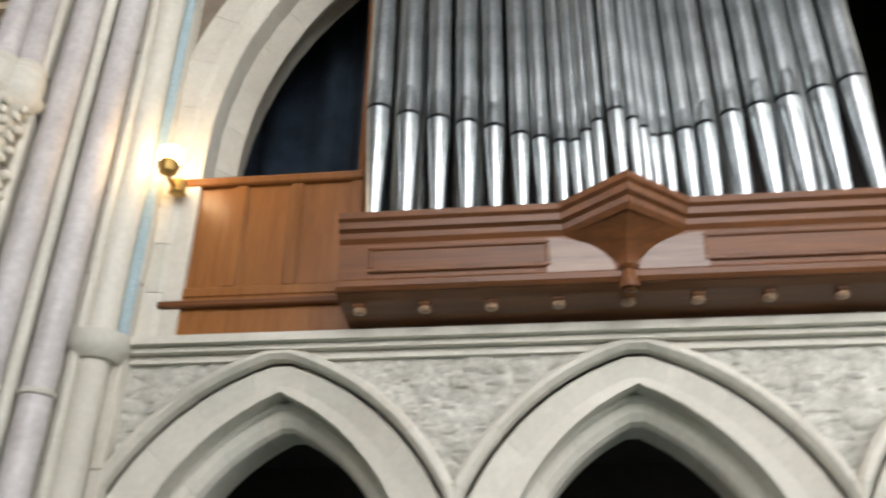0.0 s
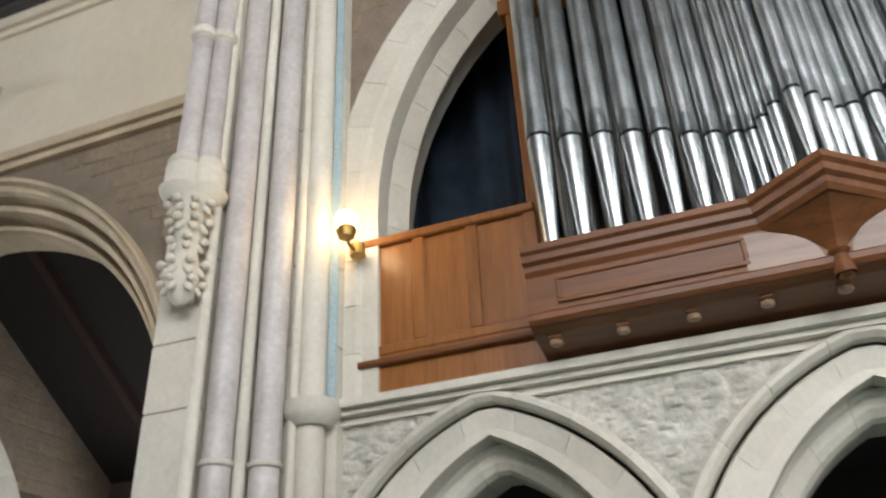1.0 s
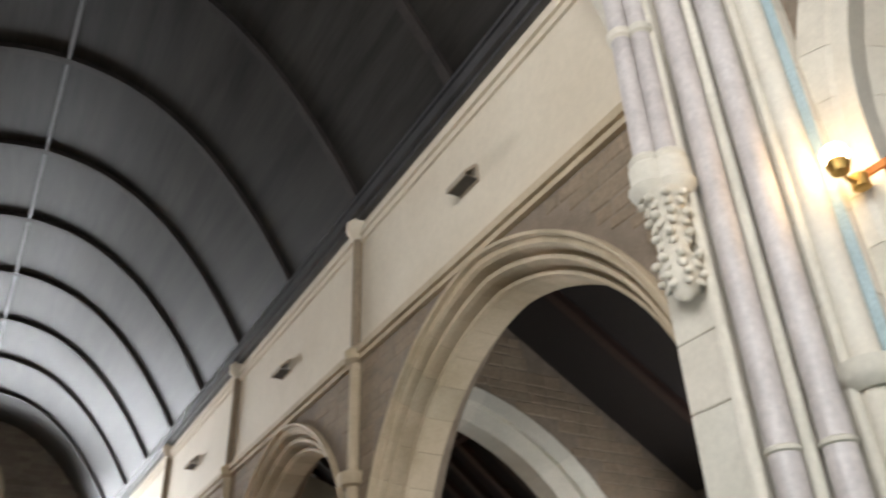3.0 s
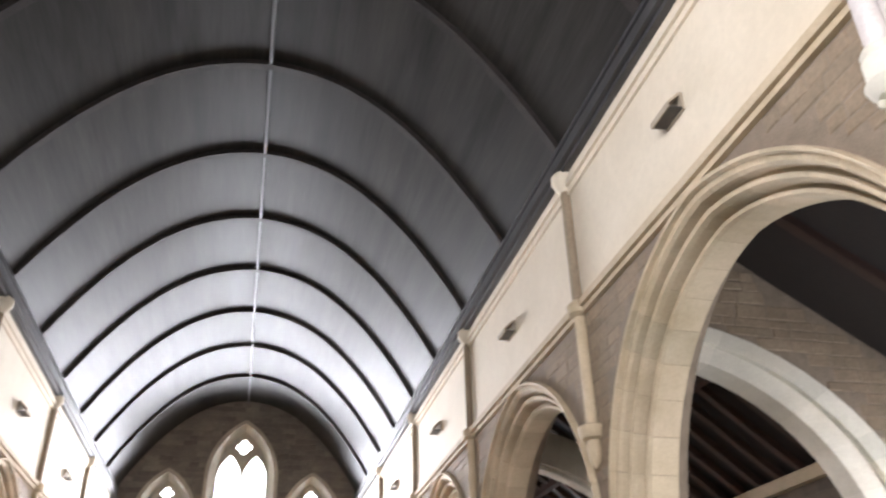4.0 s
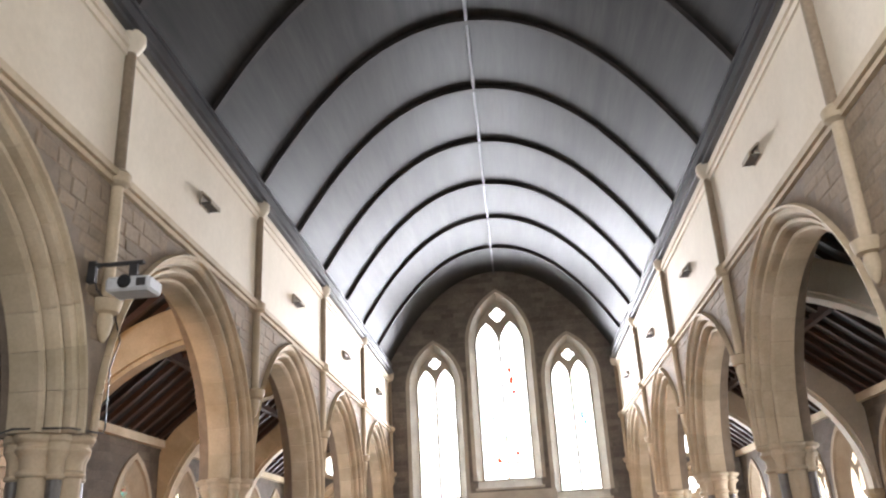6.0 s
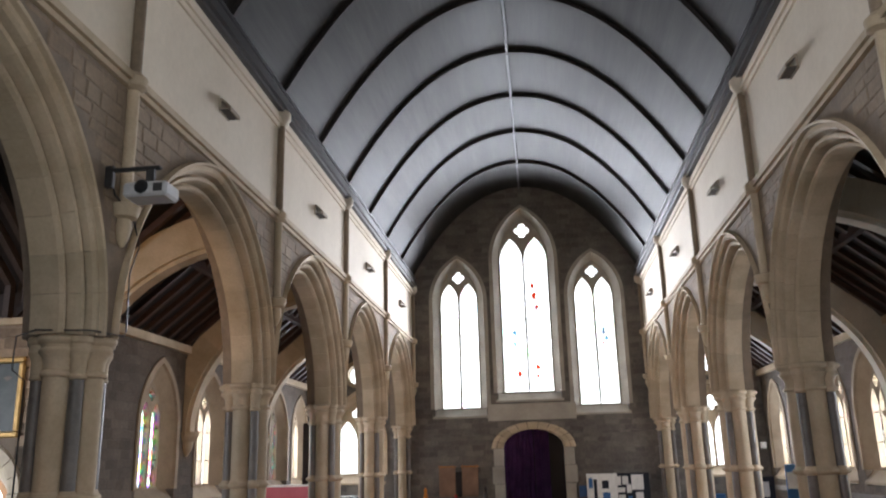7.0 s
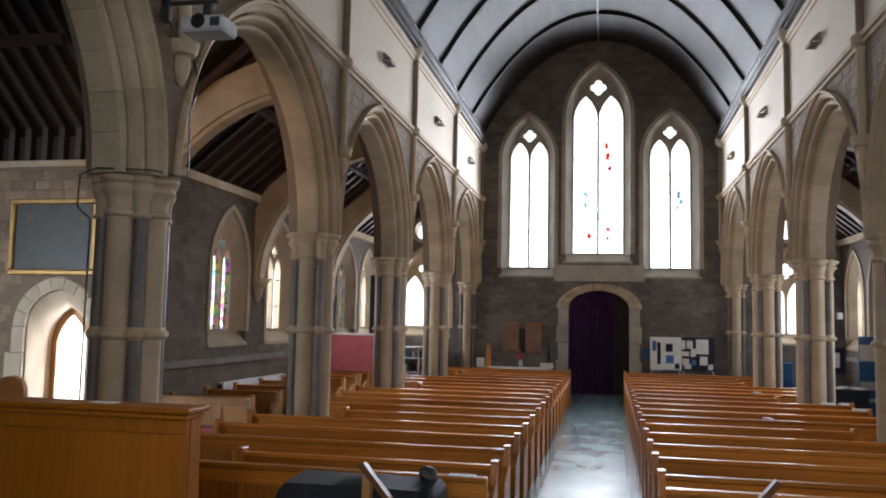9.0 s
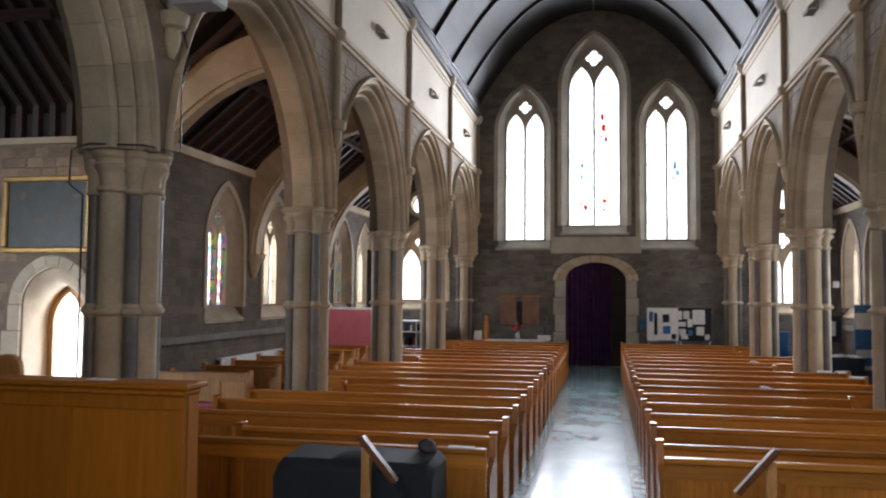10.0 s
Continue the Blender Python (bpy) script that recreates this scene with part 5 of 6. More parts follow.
d = bpy.data.lights.new("lamp_light", "POINT")
d.energy, d.color, d.shadow_soft_size = 4.0, (1.0, 0.70, 0.38), 0.06
ob = new("lamp_light", d)
ob.location = (3.93, 0.17, 5.015)


# ---- pews ----
M_PLANK = wood("varnished_plank", (0.36, 0.13, 0.016), (0.58, 0.24, 0.04), 2, 0.32, "object", 0.30)


def pew(x0, x1, y, label, mat_end=M_PEW_END, mat_back=M_PEW):
    """A bench seen from its front: back with top rail and book ledge, seat, two ends. It faces the camera's side."""
    cx = (x0 + x1) / 2
    h = (x1 - x0) / 2
    p = thing("pew", label, "pew", "nave pews", (cx, y, 0))
    part("back", B(-h + 0.05, -0.012, 0.71, h - 0.05, 0.014, 0.84), mat_back, p)
    n = max(1, round((2 * h - 0.1) / 0.16))
    w = (2 * h - 0.1) / n
    me = None
    for k in range(n):
        if me is None:
            plank = part("plank", B(0.003, -0.006, 0.12, w - 0.003, 0.008, 0.71), M_PLANK if mat_back is M_PEW else mat_back, p)
            me = plank.data
        else:
            plank = new("plank", me)
            plank.parent = p
        plank.location = (-h + 0.05 + k * w, 0, 0)
    part("top_rail", B(-h + 0.03, -0.045, 0.84, h - 0.03, 0.035, 0.885, 0.008), M_PEW, p)
    part("seat", B(-h + 0.05, -0.44, 0.42, h - 0.05, -0.02, 0.455, 0.008), M_PEW, p)
    part("book_ledge", B(-h + 0.05, 0.014, 0.66, h - 0.05, 0.13, 0.685, 0.005), M_PEW, p)
    for s in (-1, 1):
        b = bmesh.new()
        prof = [(-0.46, 0.0), (0.07, 0.0), (0.06, 0.90), (-0.06, 0.90), (-0.10, 0.72), (-0.42, 0.60), (-0.46, 0.52)]
        slab(b, prof, [], lambda q, z, dd: (s * (h - 0.03) + dd, q, z), -0.03, 0.03)
        e = part("bench_end", b, mat_end, p)
        part("end_cap", B(s * (h - 0.03) - 0.038, -0.07, 0.90, s * (h - 0.03) + 0.038, 0.07, 0.925, 0.008), M_PEW_END, e)
    return p


ROWS_Y = [6.85 + 0.985 * i for i in range(17)]
for i, y in enumerate(ROWS_Y):
    near = any(abs(y - q) < 0.62 for q in PY)
    xo = 3.52 if near else 4.55
    pew(-(3.30 if i == 0 else xo), -0.70, y, "varnished oak pew beside the central aisle")
    pew(0.76, xo, y, "varnished oak pew beside the central aisle")
for s, x0, x1 in ((-1, -3.32, -0.66), (1, 0.76, 3.52)):
    fr = thing("prayer_desk", "panelled oak prayer desk before the first pew", "prayer desk", "prayer desks", ((x0 + x1) / 2, 5.9, 0))
    h = (x1 - x0) / 2
    part("top_rail", B(-h, -0.05, 0.90, h, 0.05, 0.945, 0.008), M_PEW, fr)
    part("rail", B(-h, -0.02, 0.78, h, 0.02, 0.90), M_PEW, fr)
    part("rail", B(-h, -0.02, 0.02, h, 0.02, 0.16), M_PEW, fr)
    n = 6
    for k in range(n + 1):
        x = -h + (2 * h - 0.09) * k / n
        part("stile", B(x, -0.022, 0.16, x + 0.09, 0.022, 0.78), M_PEW_END, fr)
        if k < n:
            part("panel", B(x + 0.09, -0.006, 0.16, x + (2 * h - 0.09) / n, 0.01, 0.78), M_PEW_END, fr)
    part("ledge", B(-h + 0.02, 0.05, 0.74, h - 0.02, 0.24, 0.765), M_PEW, fr)
for i in range(6):
    y = 11.9 + 1.2 * i
    pew(-6.95, -5.45, y, "lighter oak pew in the side aisle", M_PINE, M_PINE)
for y in (17.6, 18.6, 19.6, 20.6):
    pew(-6.9, -5.45, y, "pale honey-coloured pew in the side aisle", M_PINE, M_PINE)
for y in (7.6, 8.8, 10.0, 11.3):
    pew(5.3, 6.9, y, "oak pew in the side aisle")
front = thing("panelled_screen", "low honey-coloured panelled screen before the side aisle pews", "screen", "", (-5.95, 10.95, 0))
part("top_rail", B(-0.92, -0.04, 0.93, 0.84, 0.04, 0.97, 0.008), M_PINE, front)
part("rail", B(-0.90, -0.025, 0.84, 0.82, 0.02, 0.93), M_PINE, front)
part("rail", B(-0.90, -0.025, 0.02, 0.82, 0.02, 0.30), M_PINE, front)
for k in range(5):
    x = -0.90 + 0.405 * k
    part("stile", B(x, -0.027, 0.30, x + 0.10, 0.02, 0.84), M_PINE, front)
    if k < 4:
        part("panel", B(x + 0.10, -0.008, 0.30, x + 0.405, 0.01, 0.84), M_PINE, front)
kneeler = thing("kneeler_bench", "low oak bench with a pink cushion before the pew front", "bench", "", (-5.7, 10.55, 0))
part("seat", B(-0.6, -0.16, 0.44, 0.6, 0.16, 0.48, 0.006), M_PEW, kneeler)
part("cushion", B(-0.58, -0.15, 0.48, 0.58, 0.15, 0.57, 0.03), M_PINK, kneeler, "pink felt cushion")
for x in (-0.55, 0.5):
    part("leg", B(x, -0.13, 0, x + 0.05, 0.13, 0.44), M_PEW_END, kneeler)
radiator = thing("radiator", "long white radiator against the aisle wall", "radiator", "", (-7.08, 15.5, 0))
part("front_panel", B(0.0, -1.5, 0.2, 0.05, 1.5, 0.9, 0.01), M_WHITE, radiator)
part("top_grille", B(-0.06, -1.52, 0.9, 0.06, 1.52, 0.93, 0.006), M_WHITE, radiator)
for y in (-1.4, 1.37):
    part("foot", B(-0.02, y, 0, 0.04, y + 0.03, 0.2), M_WHITE, radiator)
# hymn books and papers left on the pews
for k in range(26):
    y = random.choice(ROWS_Y[:13])
    s = random.choice((-1, 1))
    x = s * random.uniform(0.9, 3.3)
    bk = tagged(new("hymn_book"), "small hymn book lying on a pew ledge", "book", "hymn books")
    bk.location = (x, y + 0.075, 0.685)
    bk.rotation_euler = (0, 0, random.uniform(-0.3, 0.3))
    part("cover", B(-0.06, -0.045, 0, 0.06, 0.045, 0.018, 0.003), M_PAPER if k % 3 else M_RED, bk)

for x, row, w2 in ((4.4, 10, 0.10), (4.42, 8, 0.10), (4.15, 8, 0.12), (4.4, 7, 0.12), (2.6, 5, 0.08), (3.3, 10, 0.08)):
    lf = tagged(new("paper_pile"), "small pile of white papers lying on a pew rail", "papers", "paper piles")
    lf.location = (x, ROWS_Y[row], 0.885)
    lf.rotation_euler = (0, 0, random.uniform(-0.3, 0.3))
    for k in range(3):
        part("sheet", B(-w2, -0.06 + 0.01 * k, 0.012 * k, w2 - 0.02 * k, 0.06, 0.012 * k + 0.011), M_PAPER, lf)
note = tagged(new("service_sheet"), "white service sheet lying on the prayer desk", "paper")
note.location = (-0.86, 5.9, 0.945)
part("sheet", B(-0.12, -0.05, 0, 0.1, 0.05, 0.008), M_PAPER, note)

# ---- front of the nave ----
desk = thing("choir_desk", "honey-brown panelled oak desk front with a broad flat top", "desk", "", (-3.9, 4.3, 0))
part("top", B(-1.65, -0.14, 1.56, 1.48, 0.16, 1.60, 0.01), M_GOLD_OAK, desk)
part("cornice", B(-1.62, -0.11, 1.52, 1.45, 0.13, 1.56, 0.01), M_GOLD_OAK, desk)
part("front_rail", B(-1.6, -0.075, 1.42, 1.43, -0.03, 1.52, 0.004), M_GOLD_OAK, desk)
for x in (-1.6, -0.93, -0.2, 0.48, 1.33):
    part("stile", B(x, -0.075, 0.02, x + 0.10, -0.03, 1.42, 0.004), M_GOLD_OAK, desk)
for x0, x1 in ((-1.5, -0.93), (-0.83, -0.2), (-0.1, 0.48), (0.58, 1.33)):
    part("panel", B(x0, -0.055, 0.02, x1, -0.035, 1.42), M_GOLD_OAK, desk)
part("end_panel", B(1.39, -0.028, 0.02, 1.435, 0.12, 1.52, 0.005), M_GOLD_OAK, desk)
paper = tagged(new("paper_sheet"), "folded white paper lying on the desk", "paper")
paper.location = (-3.15, 4.33, 1.60)
part("sheet", B(-0.1, -0.05, 0, 0.09, 0.04, 0.006), M_PAPER, paper)
finial = thing("stall_end", "oak stall end with a round carved head", "stall", "", (-4.95, 5.6, 0))
part("board", B(-0.05, -0.2, 0, 0.05, 0.2, 1.4, 0.01), M_PINE, finial)
bm = turned(bmesh.new(), [(-0.04, 0.1), (-0.03, 0.15), (0.03, 0.15), (0.04, 0.1)], 0, 0, 20)
bmesh.ops.rotate(bm, verts=bm.verts, cent=(0, 0, 0), matrix=Matrix.Rotation(radians(90), 3, "X"))
bmesh.ops.translate(bm, verts=bm.verts, vec=(0, 0, 1.5))
part("head", bm, M_PINE, finial)

piano = thing("keyboard", "keyboard instrument under a fitted black cloth cover", "keyboard", "", (-1.5, 5.15, 0))
bm = bmesh.new()
prof = [(-0.27, 0.55), (-0.28, 0.93), (-0.20, 1.0), (0.22, 1.02), (0.25, 0.96), (0.25, 0.55)]
n = 24
rings = []
for i in range(n + 1):
    x = -0.60 + 1.2 * i / n
    e = max(0.0, abs(x) - 0.55) / 0.05
    rings.append([bm.verts.new((x, y + 0.006 * math.sin(9 * x + z * 7), z - 0.06 * e * (z > 0.9) + 0.003 * math.sin(13 * x + 3 * y))) for y, z in prof])
for a, b in zip(rings, rings[1:]):
    for i in range(len(prof)):
        j = (i + 1) % len(prof)
        bm.faces.new((a[i], a[j], b[j], b[i]))
bm.faces.new(rings[0])
bm.faces.new(rings[-1][::-1])
part("cover", bm, M_BLACK_CLOTH, piano, "black cloth cover", True)
for x in (-0.5, 0.5):
    part("leg", B(x - 0.03, -0.2, 0, x + 0.03, 0.2, 0.56, 0.01), M_IRON, piano)
bag = tagged(new("bag"), "dark soft bag resting behind the covered keyboard", "bag")
bag.location = (-1.03, 5.32, 1.0)
bm = bmesh.new()
bmesh.ops.create_uvsphere(bm, u_segments=20, v_segments=12, radius=0.075)
for v in bm.verts:
    v.co.x *= 1.0
    v.co.z = max(-0.045, v.co.z * 0.9)
    v.co += v.co.normalized() * 0.018 * noise.noise(v.co * 18)
bmesh.ops.translate(bm, verts=bm.verts, vec=(0, 0, 0.045))
part("body", bm, M_IRON, bag, "", True)


def book_stand(x, y, side):
    st = thing("book_stand", "plain oak stand with a sloping bookrest", "stand", "book stands", (x, y, 0))
    part("post", B(-0.032, -0.03, 0.02, 0.032, 0.03, 1.13, 0.006), M_PINE, st)
    part("foot", B(-0.16, -0.13, 0, 0.16, 0.13, 0.03, 0.008), M_PEW, st)
    bm = bmesh.new()
    q = [(-side * 0.06, 1.20), (side * 0.20, 0.90), (side * 0.235, 0.92), (-side * 0.02, 1.22)]
    slab(bm, q, [], lambda s, z, dd: (s, dd, z), -0.055, 0.02)
    part("bookrest", bm, M_ORGAN, st)
    return st


book_stand(-1.35, 4.75, 1)
book_stand(1.38, 4.95, -1)

# ---- things on the walls ----
pic = thing("framed_painting", "dark old painting in a broad gilt frame", "painting", "", (-8.16, 10.28, 3.4))
wf, hf = 0.77, 0.60
part("canvas", B(-wf + 0.08, -0.015, -hf + 0.08, wf - 0.08, 0.0, hf - 0.08), M_CANVAS, pic)
for a in ((-wf, -hf, wf, -hf + 0.09), (-wf, hf - 0.09, wf, hf), (-wf, -hf + 0.09, -wf + 0.09, hf - 0.09), (wf - 0.09, -hf + 0.09, wf, hf - 0.09)):
    part("frame_side", B(a[0], -0.06, a[1], a[2], 0.01, a[3], 0.02), M_GILT, pic)
for x, z, w2, h2 in ((-0.15, -0.1, 0.10, 0.05), (0.25, -0.05, 0.08, 0.06), (-0.45, 0.3, 0.06, 0.07), (-0.12, -0.38, 0.12, 0.03), (0.5, 0.28, 0.06, 0.03)):
    b = bmesh.new()
    slab(b, [(x + w2 * math.cos(t) * (1 + 0.3 * math.sin(3 * t)), z + h2 * math.sin(t)) for t in np.linspace(0, 6.28, 14, endpoint=False)], [], lambda s, zz, dd: (s, dd, zz), -0.018, -0.0155)
    part("paint_patch", b, M_PALE_PAINT, pic)

pro = thing("projector", "silver-white projector on a black bracket fixed to the wall", "projector", "", (-3.28, 5.75, 4.85))
part("housing", B(-0.22, -0.13, -0.075, 0.22, 0.17, 0.07, 0.025), M_SILVER, pro, "silver plastic housing")
bm = turned(bmesh.new(), [(-0.03, 0.066), (0.0, 0.07), (0.02, 0.056), (0.03, 0.045)], 0, 0, 20)
bmesh.ops.rotate(bm, verts=bm.verts, cent=(0, 0, 0), matrix=Matrix.Rotation(radians(90), 3, "X"))
bmesh.ops.translate(bm, verts=bm.verts, vec=(-0.03, -0.13, 0.015))
part("lens", bm, M_SLOT, pro, "dark round lens", True)
part("bracket", B(-0.48, 0.0, 0.24, 0.08, 0.06, 0.27, 0.005), M_IRON, pro)
part("bracket", B(-0.48, 0.0, 0.08, -0.40, 0.06, 0.3, 0.005), M_IRON, pro)
part("hanger", B(-0.06, 0.01, 0.07, 0.02, 0.05, 0.24), M_IRON, pro)
part("hanger_plate", B(-0.10, -0.04, 0.07, 0.06, 0.10, 0.085), M_IRON, pro)
part("vent_grille", B(0.09, -0.136, -0.04, 0.18, -0.13, 0.04), M_IRON, pro)
cable = tagged(new("cable"), "black cable running down the pier from the projector", "cable")
part("run", tube(bmesh.new(), [(-3.7, 5.78, 5.0), (-3.72, 5.9, 4.9), (-3.73, 6.3, 4.8), (-3.69, 6.40, 4.5), (-3.72, 6.3, 4.2), (-3.71, 6.3, 3.6), (-3.68, 6.2, 3.54), (-3.75, 5.72, 3.53), (-4.2, 5.58, 3.53), (-4.46, 5.7, 3.5), (-4.5, 5.74, 3.2), (-4.42, 5.83, 3.1), (-4.42, 5.83, 1.2)], 0.009, 6), M_IRON, cable)
spk = thing("spotlight", "small grey spotlight on top of a capital", "spotlight", "", (-4.22, 5.74, 3.51))
part("mount", B(-0.03, -0.03, 0, 0.03, 0.03, 0.06, 0.004), M_IRON, spk)
bm = turned(bmesh.new(), [(-0.1, 0.045), (-0.08, 0.06), (0.06, 0.07), (0.09, 0.075), (0.092, 0.06)], 0, 0, 14)
bmesh.ops.rotate(bm, verts=bm.verts, cent=(0, 0, 0), matrix=Matrix.Rotation(radians(70), 3, "Y"))
bmesh.ops.translate(bm, verts=bm.verts, vec=(0, 0, 0.1))
part("head", bm, M_SILVER, spk, "", True)
spk2 = thing("sensor", "small white box fixed to the pier", "sensor", "", (4.5, 15.3, 2.4))
part("body", B(-0.05, -0.06, 0, 0.05, 0.04, 0.12, 0.01), M_WHITE, spk2)


# dark tone standing for the shade in the open underside of the hoods
M_VENT = grain("vent_shadow", (0.06, 0.052, 0.042), (0.10, 0.085, 0.07), 4, 30, 0.9)


def band_vent(sx, y):
    v = thing("wall_vent", "tan sloping vent hood with a dark open underside", "vent", "band vents", (sx * (W - 0.388), y, 7.0))
    b = bmesh.new()
    prof = [(0.0, -0.08), (0.0, 0.11), (-sx * 0.04, 0.11), (-sx * 0.17, -0.02), (-sx * 0.17, -0.08), (-sx * 0.155, -0.08), (-sx * 0.155, -0.03), (-sx * 0.03, 0.08), (-sx * 0.02, -0.08)]
    fa = [b.verts.new((x, -0.17, z)) for x, z in prof]
    fb = [b.verts.new((x, 0.17, z)) for x, z in prof]
    for i in range(len(prof)):
        k = (i + 1) % len(prof)
        b.faces.new((fa[i], fa[k], fb[k], fb[i]))
    b.faces.new(fa)
    b.faces.new(fb[::-1])
    part("hood", b, M_HOOD, v)
    x0, x1 = sorted((-sx * 0.022, -sx * 0.153))
    # no slats: a dark plate paints the shade below the hood
    part("louvre", B(x0, -0.165, -0.07, x1, 0.165, -0.055), M_VENT, v, "dark plate painted as shade under the hood")
    return v


for sx in (-1, 1):
    for a, b in BAYS:
        band_vent(sx, (a + b) / 2 + 0.05)

# ---- west end ----
board = thing("notice_board", "two-leaved notice board pinned with white and dark papers", "notice board", "", (2.53, YW - 0.35, 0))
for x0, x1, m in ((-0.94, -0.02, M_PAPER), (0.0, 0.94, M_NAVY)):
    part("leaf", B(x0, -0.02, 0.88, x1, 0.02, 1.87, 0.006), m, board)
    for x in (x0 + 0.03, x1 - 0.06):
        part("leg", B(x, -0.015, 0, x + 0.03, 0.015, 0.88), M_SILVER, board)
for x, z, w2, h2, m in ((-0.15, 1.0, 0.07, 0.08, M_NAVY), (0.16, 1.0, 0.1, 0.07, M_PAPER), (0.82, 1.0, 0.07, 0.08, M_PAPER), (-0.82, 1.6, 0.06, 0.15, M_BLUE), (-0.68, 1.38, 0.05, 0.33, M_NAVY), (-0.38, 1.55, 0.1, 0.12, M_NAVY), (-0.36, 1.2, 0.11, 0.12, M_BLUE), (0.0, 1.65, 0.09, 0.13, M_PAPER), (0.22, 1.66, 0.09, 0.12, M_PAPER), (0.58, 1.6, 0.18, 0.22, M_PAPER), (0.08, 1.38, 0.12, 0.07, M_PAPER), (0.1, 1.14, 0.10, 0.1, M_PAPER), (0.32, 1.42, 0.07, 0.12, M_PAPER), (0.62, 1.18, 0.11, 0.13, M_PAPER), (0.34, 1.12, 0.06, 0.08, M_BLUE)):
    part("notice", B(x - w2, -0.026, z - h2, x + w2, -0.021, z + h2), m, board)
for x, z in ((1.82, 1.0), (1.5, 1.35)):
    n1 = tagged(new("poster"), "small printed notice on the wall by the door", "poster")
    n1.location = (x, YW - 0.001, z)
    part("sheet", B(-0.13, -0.006, -0.17, 0.13, 0, 0.17), M_PAPER if z < 1.2 else M_BLUE, n1)
table = thing("table", "oak side table against the west wall", "table", "", (-2.5, YW - 0.55, 0))
part("tabletop", B(-1.12, -0.3, 0.78, 1.12, 0.3, 0.82, 0.008), M_PEW, table)
for x in (-1.05, 1.05):
    for y in (-0.24, 0.24):
        part("leg", B(x - 0.03, y - 0.03, 0, x + 0.03, y + 0.03, 0.78), M_PEW_END, table)
cloth = tagged(new("tablecloth"), "white table cloth with a patterned edge", "tablecloth")
cloth.location = (-2.4, YW - 0.55, 0)
part("cloth", B(-0.9, -0.315, 0.70, 0.9, 0.3, 0.83, 0.01), M_PAPER, cloth)
for x, h, m, nm, lab in ((-0.93, 0.75, M_PEW, "statuette", "small dark standing figure on the table"), (0.0, 0.0, M_RED, "flowers", ""), (0.93, 0.75, M_IRON, "candlestick", "tall dark candlestick on the table")):
    if nm == "flowers":
        fl = thing("flower_vase", "vase with red flowers on the side table", "flowers", "", (-2.35, YW - 0.5, 0.83))
        part("vase", turned(bmesh.new(), [(0, 0.05), (0.08, 0.08), (0.2, 0.05), (0.22, 0.06)], 0, 0, 12), M_PALE_BLUE, fl, "", True)
        for k in range(9):
            b = bmesh.new()
            bmesh.ops.create_icosphere(b, subdivisions=1, radius=0.06, matrix=pose(random.uniform(-0.12, 0.12), random.uniform(-0.08, 0.08), random.uniform(0.28, 0.5)))
            part("bloom", b, M_RED if k < 6 else M_LEAF, fl)
    else:
        s1 = tagged(new(nm), lab, nm)
        s1.location = (-2.42 + x, YW - 0.5, 0.83 if abs(x) < 0.88 else 0.82)
        part("body", turned(bmesh.new(), [(0, 0.09), (0.05, 0.07), (h * 0.5, 0.08), (h * 0.75, 0.06), (h * 0.8, 0.035), (h * 0.9, 0.055), (h, 0.02)], 0, 0, 12), m, s1, "", True)
M_TAN = grain("tan_panel", (0.16, 0.085, 0.05), (0.26, 0.15, 0.09), 3, 30, 0.7)
retable = thing("retable", "two tan wooden panels in a thin frame above the side table", "panel", "", (-2.35, YW - 0.06, 1.72))
for x in (-0.36, 0.36):
    part("painted_panel", B(x - 0.26, -0.035, -0.45, x + 0.26, 0.0, 0.45, 0.008), M_TAN, retable)
    part("edge_strip", B(x - 0.28, -0.045, 0.45, x + 0.28, 0.005, 0.48), M_PEW_END, retable)
part("middle_rail", B(-0.098, -0.03, -0.45, 0.098, 0.0, 0.30, 0.006), M_RIB, retable)
part("back_rail", B(-0.62, 0.002, -0.4, 0.62, 0.05, -0.3), M_RIB, retable)
for x, w2, h2, m, lab in ((-1.28, 0.12, 0.28, M_WHITE, "pale box standing at the end of the side table"), (0.78, 0.2, 0.16, M_PAPER, "white printed card standing on the side table")):
    cd = tagged(new("card"), lab, "card")
    cd.location = (-2.3 + x, YW - 0.72, 0.82 if x < 0 else 0.83)
    part("sheet", B(-w2, -0.02, 0.0, w2, 0.02, h2, 0.005), m, cd)

pink = thing("display_screen", "pink felt display screen in a white frame", "screen", "", (-5.9, 18.4, 0))
part("felt", B(-0.62, -0.015, 0.95, 0.62, 0.015, 1.83), M_PINK, pink)
part("frame_top", B(-0.66, -0.025, 1.83, 0.66, 0.025, 1.88), M_WHITE, pink)
for x in (-0.66, 0.62):
    part("frame_side", B(x, -0.025, 0.0, x + 0.04, 0.025, 1.83), M_WHITE, pink)
part("return_panel", B(0.62, 0.0, 0.9, 0.66, 0.7, 1.86), M_WHITE, pink)
casement = thing("casement", "open white-framed glazed casement", "window frame", "", (-5.75, 21.0, 0))
for a in ((-0.2, 2.0, -0.16, 3.4), (0.16, 2.0, 0.2, 3.4), (-0.16, 2.0, 0.16, 2.05), (-0.16, 3.35, 0.16, 3.4), (-0.16, 2.45, 0.16, 2.48), (-0.16, 2.9, 0.16, 2.93)):
    part("bar", B(a[0], -0.02, a[1], a[2], 0.02, a[3]), M_WHITE, casement)
part("cupboard", B(-0.45, 0.02, 0.0, 0.2, 0.5, 3.45, 0.01), M_RIB, casement)
shelf = thing("bookcase", "low white bookcase with papers at the end of the aisle", "bookcase", "", (-5.6, YW - 0.45, 0))
